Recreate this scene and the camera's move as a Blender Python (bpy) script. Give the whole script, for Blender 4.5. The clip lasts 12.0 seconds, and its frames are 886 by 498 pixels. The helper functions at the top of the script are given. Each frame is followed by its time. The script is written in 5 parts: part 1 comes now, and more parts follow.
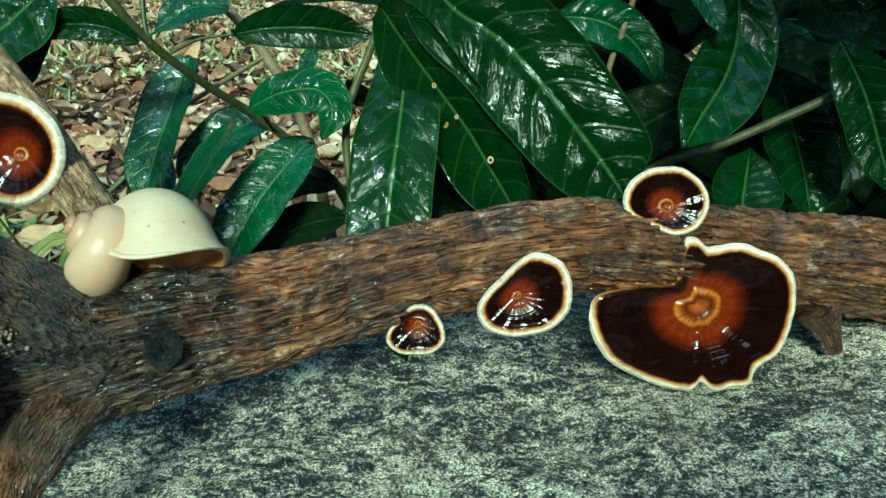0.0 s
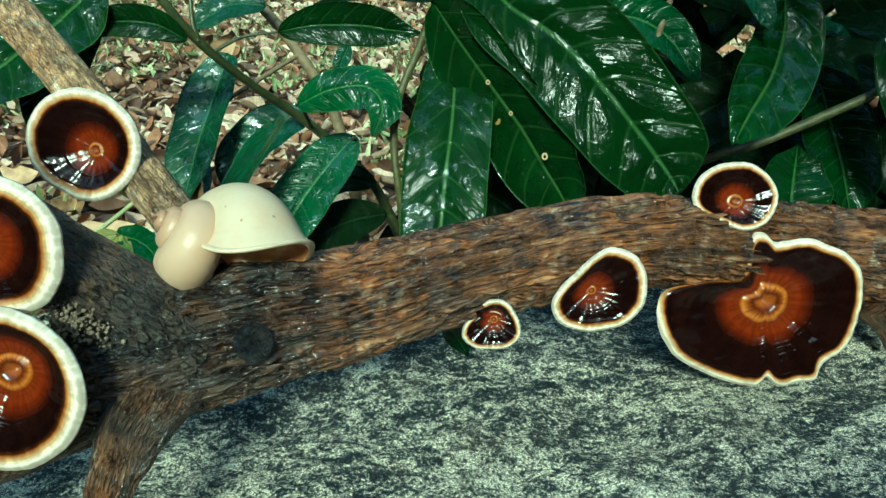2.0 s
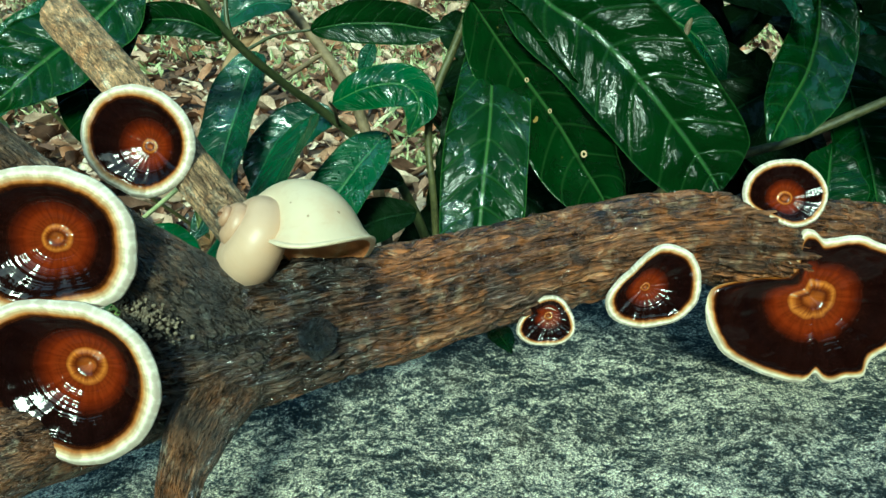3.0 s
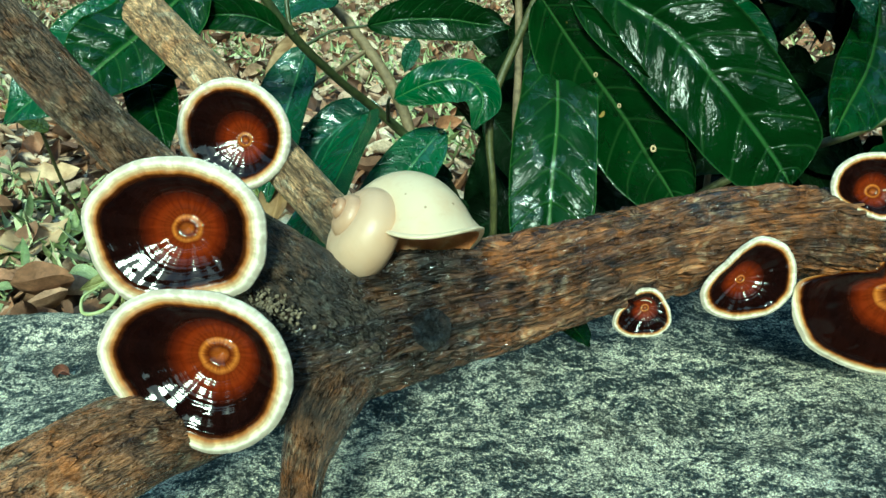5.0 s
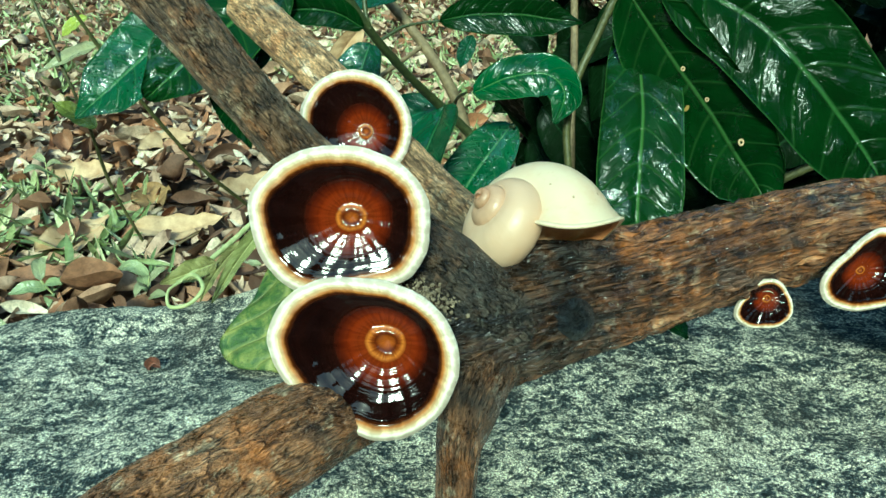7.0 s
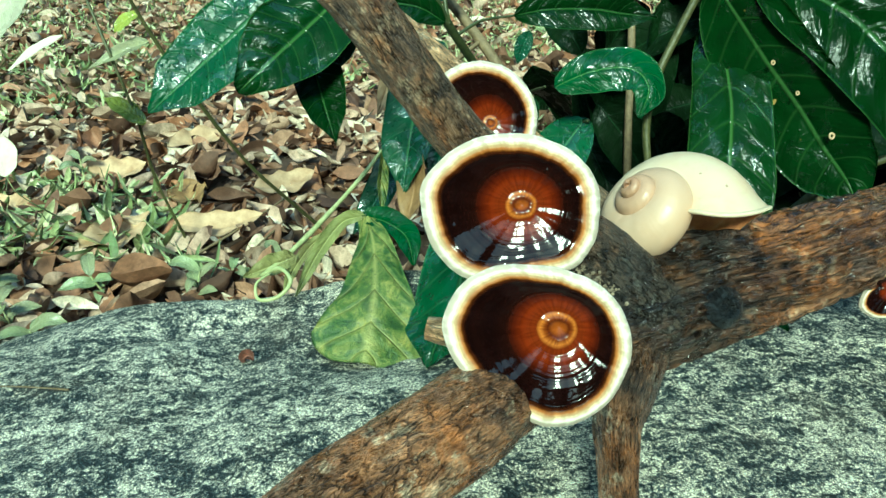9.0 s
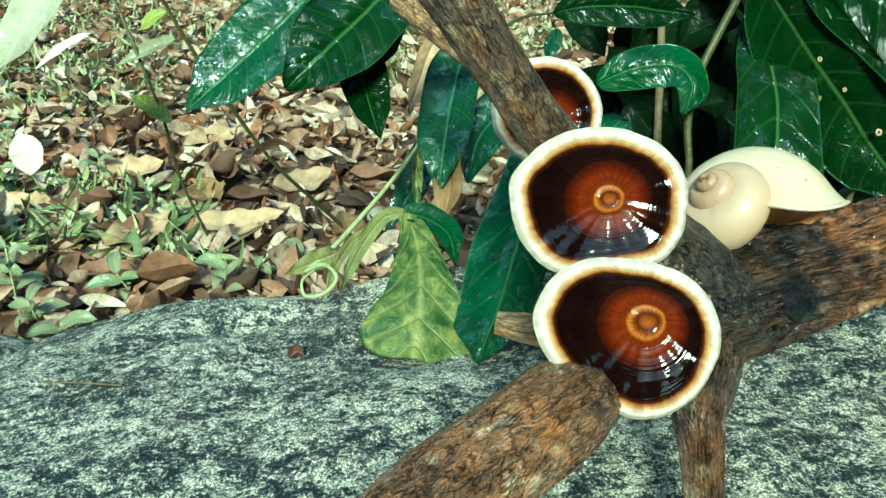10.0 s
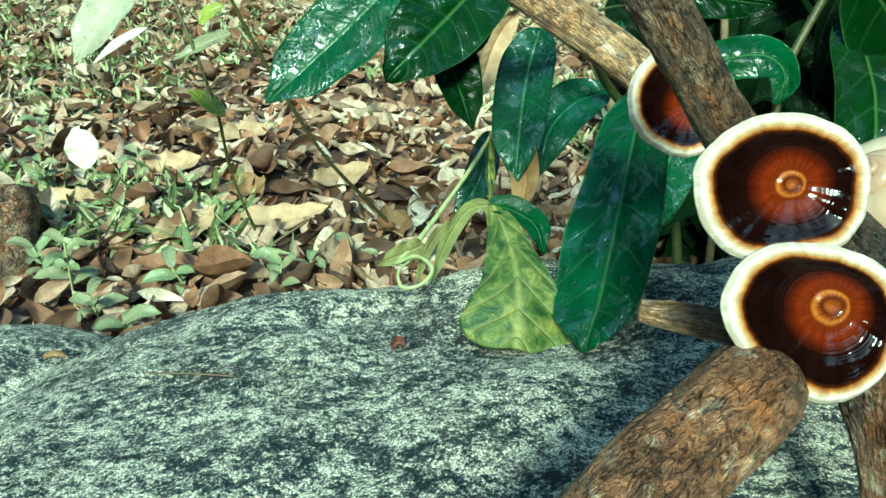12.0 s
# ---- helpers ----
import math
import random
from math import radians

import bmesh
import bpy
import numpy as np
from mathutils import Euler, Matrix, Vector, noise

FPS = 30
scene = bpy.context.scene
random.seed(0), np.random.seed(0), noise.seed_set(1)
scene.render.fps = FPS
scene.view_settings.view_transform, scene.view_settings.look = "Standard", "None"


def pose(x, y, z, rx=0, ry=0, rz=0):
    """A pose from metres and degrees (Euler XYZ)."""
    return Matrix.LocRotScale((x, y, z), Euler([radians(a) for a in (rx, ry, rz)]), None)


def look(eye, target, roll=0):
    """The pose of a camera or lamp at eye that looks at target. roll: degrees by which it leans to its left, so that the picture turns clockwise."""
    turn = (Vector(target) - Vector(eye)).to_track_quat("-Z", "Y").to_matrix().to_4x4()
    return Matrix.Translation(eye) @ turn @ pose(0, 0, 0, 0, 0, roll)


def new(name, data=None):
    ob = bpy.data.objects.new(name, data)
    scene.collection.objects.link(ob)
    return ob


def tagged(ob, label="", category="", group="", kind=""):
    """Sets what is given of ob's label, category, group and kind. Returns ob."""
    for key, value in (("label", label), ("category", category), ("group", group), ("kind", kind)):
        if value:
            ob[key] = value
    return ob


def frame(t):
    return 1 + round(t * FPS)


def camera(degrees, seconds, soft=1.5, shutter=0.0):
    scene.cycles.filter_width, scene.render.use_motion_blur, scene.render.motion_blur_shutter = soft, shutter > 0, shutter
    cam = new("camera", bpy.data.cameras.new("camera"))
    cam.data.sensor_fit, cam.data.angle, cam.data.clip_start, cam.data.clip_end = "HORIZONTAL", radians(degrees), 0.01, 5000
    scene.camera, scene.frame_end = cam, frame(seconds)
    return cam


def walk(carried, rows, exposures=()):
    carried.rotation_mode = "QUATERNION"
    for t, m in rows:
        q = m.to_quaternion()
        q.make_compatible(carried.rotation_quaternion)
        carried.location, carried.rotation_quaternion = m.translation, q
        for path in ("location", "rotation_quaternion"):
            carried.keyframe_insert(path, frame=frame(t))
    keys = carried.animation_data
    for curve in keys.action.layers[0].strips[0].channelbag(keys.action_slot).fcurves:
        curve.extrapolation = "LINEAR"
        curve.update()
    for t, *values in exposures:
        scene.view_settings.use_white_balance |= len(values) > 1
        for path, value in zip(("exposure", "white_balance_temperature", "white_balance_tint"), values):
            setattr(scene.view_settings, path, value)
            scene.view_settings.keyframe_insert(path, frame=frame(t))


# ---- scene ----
cam = camera(70.0, 12.0)
METRES, EYE, TILT, LEAN, TURN = 0.22, 0.28, -26.0, 0.0, 0.0
ROWS = [
    (0.0, 0.0000, 0.0000, 0.0000, 0.000, 0.000, -0.00),
    (0.5, -0.0138, -0.0004, -0.0011, -0.015, 0.007, -0.02),
    (1.0, -0.0370, -0.0012, -0.0027, -0.029, 0.022, 0.01),
    (1.5, -0.0705, -0.0015, -0.0048, -0.022, -0.007, 0.00),
    (2.0, -0.1091, -0.0032, -0.0072, 0.007, -0.007, 0.01),
    (2.5, -0.1502, -0.0037, -0.0096, 0.015, -0.044, -0.01),
    (3.0, -0.1878, -0.0051, -0.0124, 0.029, -0.007, -0.01),
    (5.0, -0.3274, -0.0091, -0.0222, 0.080, -0.080, -0.00),
    (5.5, -0.3673, -0.0106, -0.0248, 0.109, -0.080, -0.02),
    (6.0, -0.4106, -0.0113, -0.0277, 0.102, -0.138, -0.01),
    (6.5, -0.4574, -0.0126, -0.0306, 0.109, -0.174, -0.01),
    (7.0, -0.5059, -0.0143, -0.0335, 0.116, -0.174, -0.01),
    (9.0, -0.6947, -0.0197, -0.0467, 0.036, -0.232, -0.03),
    (9.5, -0.7428, -0.0212, -0.0494, 0.007, -0.261, -0.02),
    (10.0, -0.7937, -0.0229, -0.0533, -0.007, -0.283, -0.01),
    (10.5, -0.8453, -0.0233, -0.0555, -0.007, -0.406, 0.05),
    (11.0, -0.8962, -0.0229, -0.0595, 0.007, -0.479, 0.05),
    (11.5, -0.9487, -0.0247, -0.0618, 0.044, -0.573, 0.11),
    (12.0, -0.9976, -0.0263, -0.0650, 0.073, -0.580, 0.17),
]
EXPOSURES = [(0.0, 0.94, 5450, -38), (12.0, 1.30, 5450, -38)]
walk(cam, [(t, pose(0, 0, EYE, TILT, LEAN, TURN) @ pose(METRES * x, METRES * y, METRES * z, 90 + pitch, roll, yaw)) for t, x, y, z, yaw, pitch, roll in ROWS], EXPOSURES)

# ---- light ----
world = bpy.data.worlds.new("world")
scene.world = world
world.use_nodes = True
SUN_UP, SUN_ROUND = 36.0, 187.0
sky = world.node_tree.nodes.new("ShaderNodeTexSky")
sky.sky_type = "NISHITA"
sky.sun_disc = False
sky.sun_elevation, sky.sun_rotation = radians(SUN_UP), radians(SUN_ROUND)
world.node_tree.links.new(sky.outputs[0], world.node_tree.nodes["Background"].inputs[0])
world.node_tree.nodes["Background"].inputs[1].default_value = 0.15
sun = new("sun", bpy.data.lights.new("sun", "SUN"))
sun.data.energy, sun.data.angle, sun.data.color = 2.7, radians(12), (1.0, 0.94, 0.82)
sun_way = Vector((math.sin(radians(SUN_ROUND)) * math.cos(radians(SUN_UP)), math.cos(radians(SUN_ROUND)) * math.cos(radians(SUN_UP)), math.sin(radians(SUN_UP))))
sun.matrix_world = look(sun_way * 5, (0, 0, 0))

# ---- tools ----
CM = 0.01
RIGHT, UP, OUT = Vector((1, 0, 0)), Vector((0, 0.438, 0.899)), Vector((0, -0.899, 0.438))


def hash3(i, j, k):
    h = (i * 374761393 + j * 668265263 + k * 2147483647) & 0xFFFFFFFF
    h = ((h ^ (h >> 13)) * 1274126177) & 0xFFFFFFFF
    return ((h ^ (h >> 16)) & 0xFFFF) / 65535.0


def grain(x, y, z):
    """Smooth value noise, -1 to 1, on arrays."""
    x, y, z = np.broadcast_arrays(np.asarray(x, float), np.asarray(y, float), np.asarray(z, float))
    i, j, k = (np.floor(a).astype(np.int64) for a in (x, y, z))
    f, g, h = (a - np.floor(a) for a in (x, y, z))
    f, g, h = (a * a * (3 - 2 * a) for a in (f, g, h))
    total = 0
    for a in (0, 1):
        for b in (0, 1):
            for c in (0, 1):
                w = (f if a else 1 - f) * (g if b else 1 - g) * (h if c else 1 - h)
                total = total + w * hash3(i + a, j + b, k + c)
    return total * 2 - 1


def layers(x, y, z, n=4, gain=0.5):
    total, size = 0, 1.0
    for o in range(n):
        total = total + size * grain(x * 2 ** o + 17 * o, y * 2 ** o + 5 * o, z * 2 ** o)
        size *= gain
    return total


def spline(points, n):
    """A smooth curve of n+1 places through the given ones (rows of any width)."""
    p = np.array(points, float)
    p = np.vstack([2 * p[0] - p[1], p, 2 * p[-1] - p[-2]])
    s = np.linspace(0, len(p) - 3, n + 1)
    i = np.minimum(s.astype(int), len(p) - 4)
    u = (s - i)[:, None]
    a, b, c, d = p[i], p[i + 1], p[i + 2], p[i + 3]
    return 0.5 * (2 * b + (c - a) * u + (2 * a - 5 * b + 4 * c - d) * u ** 2 + (3 * b - a - 3 * c + d) * u ** 3)


def surface(name, verts, faces, uvs=None, smooth=True):
    """A mesh from rows of places in centimetres."""
    me = bpy.data.meshes.new(name)
    me.from_pydata((np.asarray(verts) * CM).tolist(), [], np.asarray(faces).tolist() if not isinstance(faces, list) else faces)
    if uvs is not None:
        idx = np.empty(len(me.loops), dtype=np.int32)
        me.loops.foreach_get("vertex_index", idx)
        uv = np.array(np.asarray(uvs, np.float32)[idx])
        first, size = np.empty(len(me.polygons), np.int32), np.empty(len(me.polygons), np.int32)
        me.polygons.foreach_get("loop_start", first), me.polygons.foreach_get("loop_total", size)
        top = np.repeat(np.maximum.reduceat(uv[:, 0], first), size)
        uv[:, 0] += (top - uv[:, 0] > 0.6) & np.repeat(size == 4, size)
        me.uv_layers.new(name="UVMap").data.foreach_set("uv", uv.ravel())
    if smooth:
        me.polygons.foreach_set("use_smooth", [True] * len(me.polygons))
    me.update()
    return me


def grid_faces(n, m, wrap=False):
    """Faces of n+1 rows of m places (m+1 unless wrapped)."""
    cols = m if wrap else m + 1
    i, j = np.meshgrid(np.arange(n), np.arange(m), indexing="ij")
    k = (j + 1) % cols
    return np.stack([i * cols + j, i * cols + k, (i + 1) * cols + k, (i + 1) * cols + j], -1).reshape(-1, 4)


def part(name, me, mat, parent, label=""):
    ob = new(name, me)
    if mat and not me.materials:
        me.materials.append(mat)
    ob.parent = parent
    if label:
        tagged(ob, label)
    return ob


def thing(name, label, category, group="", at=(0, 0, 0), kind=""):
    ob = new(name)
    ob.empty_display_size = 0.01
    return tagged(ob, label, category, group, kind)


def single(name, me, mat, label, category, group="", kind=""):
    ob = new(name, me)
    me.materials.append(mat)
    return tagged(ob, label, category, group, kind)


def tube(points, seg=24, n=60, rough=0.0, coarse=0.0, seed=0.0, caps=True, along=6.0):
    """A limb: rows (x, y, z, radius), with bark relief that runs along it. Returns a mesh."""
    c = spline(points, n)
    p, r = c[:, :3], np.maximum(c[:, 3], 0.01)
    t = np.gradient(p, axis=0)
    t /= np.linalg.norm(t, axis=1)[:, None]
    side = np.cross(t[0], (0.3, 0.2, 1.0))
    sides = []
    for row in t:
        side = side - row * side.dot(row)
        side = side / np.linalg.norm(side)
        sides.append(side)
    a = np.array(sides)
    b = np.cross(t, a)
    ang = np.linspace(0, 2 * np.pi, seg, endpoint=False)
    run = np.concatenate([[0], np.cumsum(np.linalg.norm(np.diff(p, axis=0), axis=1))])
    ca, sa = np.cos(ang)[None], np.sin(ang)[None]
    rr = r[:, None] * np.ones_like(ca)
    x, y, s = ca * r[:, None], sa * r[:, None], run[:, None]
    if coarse:
        rr = rr + coarse * layers(x * 0.8 + seed, y * 0.8, s * 0.35, 2)
    if rough:
        w = 0.5 * grain(x * 1.5, y * 1.5, s * 0.8 + seed)
        f1 = np.abs(layers(x * 3.2 + seed + w, y * 3.2 + w, s * 3.2 / along, 3))
        f2 = layers(x * 9 + w * 2, y * 9 + seed, s * 9 / along, 2)
        rr = rr - rough * (0.9 - 2.0 * np.minimum(f1, 0.45)) + rough * 0.42 * f2
    v = p[:, None] + rr[..., None] * (ca[..., None] * a[:, None] + sa[..., None] * b[:, None])
    uv = np.stack([np.broadcast_to(ang / (2 * np.pi), rr.shape), np.broadcast_to(s, rr.shape) * CM], -1)
    v, uv = v.reshape(-1, 3), uv.reshape(-1, 2)
    faces = grid_faces(n, seg, True).tolist()
    if caps:
        for row, flip in ((0, True), (n, False)):
            ring = list(range(row * seg, row * seg + seg))
            mid = len(v)
            v = np.vstack([v, p[row] + t[row] * (0.25 * r[row] * (-1 if flip else 1)) * 0.3])
            uv = np.vstack([uv, [0.5, s[row, 0] * CM]])
            for q in range(seg):
                u = (q + 1) % seg
                faces.append([ring[u], ring[q], mid] if flip else [ring[q], ring[u], mid])
    return surface("limb", v, faces, uv)


def nodes_of(name):
    m = bpy.data.materials.new(name)
    m.use_nodes = True
    return m, m.node_tree, m.node_tree.nodes["Principled BSDF"]


def add(tree, kind, **values):
    node = tree.nodes.new("ShaderNode" + kind)
    for key, value in values.items():
        if key in node.inputs:
            node.inputs[key].default_value = value
    return node


def join(tree, a, b):
    tree.links.new(a, b)


def noise_of(tree, vec, scale, detail=6, rough=0.6, warp=0.0):
    node = add(tree, "TexNoise", Scale=scale, Detail=detail, Roughness=rough, Distortion=warp)
    join(tree, vec, node.inputs["Vector"])
    return node.outputs["Fac"]


def ramp(tree, fac, stops, smooth=False):
    node = tree.nodes.new("ShaderNodeValToRGB")
    el = node.color_ramp.elements
    while len(el) < len(stops):
        el.new(0.5)
    for e, (at, col) in zip(el, stops):
        e.position, e.color = at, (*((col,) * 3 if isinstance(col, (int, float)) else col), 1)
    if smooth:
        node.color_ramp.interpolation = "EASE"
    join(tree, fac, node.inputs[0])
    return node.outputs[0]


def blend(tree, fac, a, b, mode="MIX"):
    node = tree.nodes.new("ShaderNodeMix")
    node.data_type, node.blend_type = "RGBA", mode
    for value, socket in ((fac, node.inputs[0]), (a, node.inputs[6]), (b, node.inputs[7])):
        if isinstance(value, (int, float)):
            socket.default_value = value if socket == node.inputs[0] else (value, value, value, 1)
        elif isinstance(value, tuple):
            socket.default_value = (*value, 1)
        else:
            join(tree, value, socket)
    return node.outputs[2]


def calc(tree, op, a, b=0.0, c=0.0):
    node = tree.nodes.new("ShaderNodeMath")
    node.operation = op
    for value, socket in zip((a, b, c), node.inputs):
        if isinstance(value, (int, float)):
            socket.default_value = value
        else:
            join(tree, value, socket)
    return node.outputs[0]


def place(tree, which="Object", scale=(1, 1, 1)):
    co = tree.nodes.new("ShaderNodeTexCoord")
    mp = tree.nodes.new("ShaderNodeMapping")
    mp.inputs["Scale"].default_value = scale
    join(tree, co.outputs[which], mp.inputs["Vector"])
    return mp.outputs[0]


def bump(tree, bsdf, height, distance, strength=1.0):
    node = add(tree, "Bump", Distance=distance, Strength=strength)
    join(tree, height, node.inputs["Height"])
    join(tree, node.outputs[0], bsdf.inputs["Normal"])


# ---- materials ----
def granite():
    """Flecked granite: drawn-out cream flecks on blue-grey, dark mica grains, brown stains."""
    m, t, b = nodes_of("granite")
    v = place(t, "Object", (0.62, 1, 1))
    f = place(t, "Object", (0.85, 1, 1))
    big = noise_of(t, v, 42, 4, 0.6, 0.6)
    mid = noise_of(t, v, 250, 5, 0.70, 0.4)
    fine = noise_of(t, f, 900, 3, 0.75, 0.2)
    pat = calc(t, "ADD", calc(t, "MULTIPLY", big, 0.20), calc(t, "ADD", calc(t, "MULTIPLY", mid, 0.42), calc(t, "MULTIPLY", fine, 0.38)))
    col = ramp(t, pat, [(0.430, (0.005, 0.012, 0.017)), (0.464, (0.028, 0.045, 0.054)), (0.488, (0.12, 0.138, 0.135)), (0.511, (0.44, 0.41, 0.32)), (0.545, (0.93, 0.87, 0.69))])
    col = blend(t, 1.0, col, ramp(t, noise_of(t, f, 1700, 2, 0.6), [(0.40, 0.35), (0.50, 0.95), (0.60, 1.5)]), "MULTIPLY")
    mica = noise_of(t, f, 640, 3, 0.7, 0.4)
    col = blend(t, ramp(t, mica, [(0.36, 0.92), (0.43, 0)]), col, (0.008, 0.016, 0.022))
    col = blend(t, calc(t, "MULTIPLY", ramp(t, noise_of(t, f, 26, 5, 0.65), [(0.53, 0), (0.70, 1)]), 0.4), col, (0.085, 0.065, 0.04))
    join(t, col, b.inputs["Base Color"])
    join(t, ramp(t, mid, [(0.3, 0.45), (0.7, 0.8)]), b.inputs["Roughness"])
    bump(t, b, calc(t, "ADD", pat, calc(t, "MULTIPLY", fine, 0.5)), 0.0030, 1.0)
    return m


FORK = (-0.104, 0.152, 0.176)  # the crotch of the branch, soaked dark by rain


def bark(name, tone, pale, wet=0.35, lichen=0.25, rust=0.6, gloom=0.85, stretch=0.105):
    """Fibrous bark along a limb: dark cracks, rusty and grey patches, wet in places."""
    m, t, b = nodes_of(name)
    co = t.nodes.new("ShaderNodeTexCoord")
    sep = t.nodes.new("ShaderNodeSeparateXYZ")
    join(t, co.outputs["UV"], sep.inputs[0])
    turn = calc(t, "MULTIPLY", sep.outputs[0], 2 * math.pi)
    ring = t.nodes.new("ShaderNodeCombineXYZ")
    join(t, calc(t, "MULTIPLY", calc(t, "COSINE", turn), 0.016), ring.inputs[0])
    join(t, calc(t, "MULTIPLY", calc(t, "SINE", turn), 0.016), ring.inputs[1])
    join(t, calc(t, "MULTIPLY", sep.outputs[1], stretch), ring.inputs[2])
    r, o = ring.outputs[0], place(t)
    wrinkle = noise_of(t, r, 300, 5, 0.64, 0.35)
    fine = noise_of(t, r, 1500, 3, 0.68, 0.3)
    streak = noise_of(t, r, 170, 5, 0.62, 0.7)
    patch, tint, stain = noise_of(t, o, 55, 6, 0.68, 0.8), noise_of(t, o, 120, 6, 0.70, 0.7), noise_of(t, o, 70, 6, 0.70, 0.9)
    warp = t.nodes.new("ShaderNodeVectorMath")
    shift = add(t, "TexNoise", Scale=330, Detail=3, Roughness=0.6)
    join(t, r, shift.inputs["Vector"])
    warp.operation = "MULTIPLY_ADD"
    join(t, shift.outputs["Color"], warp.inputs[0])
    warp.inputs[1].default_value = (0.0032, 0.0032, 0.0032)
    join(t, r, warp.inputs[2])
    plates = t.nodes.new("ShaderNodeTexVoronoi")
    plates.feature = "DISTANCE_TO_EDGE"
    plates.inputs["Scale"].default_value = 400
    join(t, warp.outputs[0], plates.inputs["Vector"])
    crack = calc(t, "MULTIPLY", ramp(t, plates.outputs["Distance"], [(0.0, 1), (0.05, 0.75), (0.13, 0)]), ramp(t, noise_of(t, o, 190, 4, 0.6), [(0.42, 0.15), (0.55, 1)]))
    col = ramp(t, calc(t, "ADD", calc(t, "MULTIPLY", tint, 0.45), calc(t, "MULTIPLY", streak, 0.55)), [(0.36, tuple(c * 0.3 for c in tone)), (0.45, tuple(c * 0.65 for c in tone)), (0.55, tone), (0.64, tuple(0.55 * c + 0.45 * d for c, d in zip(tone, pale))), (0.74, pale)])
    col = blend(t, calc(t, "MULTIPLY", ramp(t, stain, [(0.50, 0), (0.62, 1)]), rust), col, (0.42, 0.150, 0.045))
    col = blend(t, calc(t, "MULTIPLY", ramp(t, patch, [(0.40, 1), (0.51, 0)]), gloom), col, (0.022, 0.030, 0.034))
    col = blend(t, calc(t, "MULTIPLY", ramp(t, noise_of(t, o, 130, 6, 0.74), [(0.56, 0), (0.62, 1)]), lichen), col, (0.64, 0.50, 0.33))
    col = blend(t, 1.0, col, ramp(t, calc(t, "ADD", calc(t, "MULTIPLY", wrinkle, 0.55), calc(t, "MULTIPLY", fine, 0.45)), [(0.38, 0.24), (0.46, 0.66), (0.52, 1.0), (0.60, 1.6)]), "MULTIPLY")
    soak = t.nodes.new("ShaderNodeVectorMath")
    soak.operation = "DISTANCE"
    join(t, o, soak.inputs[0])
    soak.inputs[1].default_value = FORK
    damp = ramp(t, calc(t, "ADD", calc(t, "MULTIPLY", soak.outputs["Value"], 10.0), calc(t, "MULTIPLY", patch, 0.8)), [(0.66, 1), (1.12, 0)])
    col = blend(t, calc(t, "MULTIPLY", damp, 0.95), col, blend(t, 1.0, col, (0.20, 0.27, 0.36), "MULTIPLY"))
    col = blend(t, calc(t, "MULTIPLY", crack, 0.6), col, (0.010, 0.009, 0.008))
    join(t, col, b.inputs["Base Color"])
    join(t, ramp(t, calc(t, "ADD", calc(t, "MULTIPLY", tint, 0.55), calc(t, "MULTIPLY", fine, 0.45)), [(0.45, 0.56 - wet), (0.56, 0.72)]), b.inputs["Roughness"])
    h = calc(t, "SUBTRACT", calc(t, "ADD", wrinkle, calc(t, "MULTIPLY", fine, 0.45)), calc(t, "MULTIPLY", crack, 0.45))
    bump(t, b, h, 0.0030, 1.0)
    join(t, b.inputs["Normal"].links[0].from_socket, b.inputs["Coat Normal"])
    join(t, calc(t, "MULTIPLY", ramp(t, calc(t, "ADD", calc(t, "MULTIPLY", stain, 0.5), calc(t, "MULTIPLY", tint, 0.5)), [(0.44, 1), (0.56, 0)]), 1.6 * wet), b.inputs["Coat Weight"])
    b.inputs["Coat Roughness"].default_value = 0.14
    return m


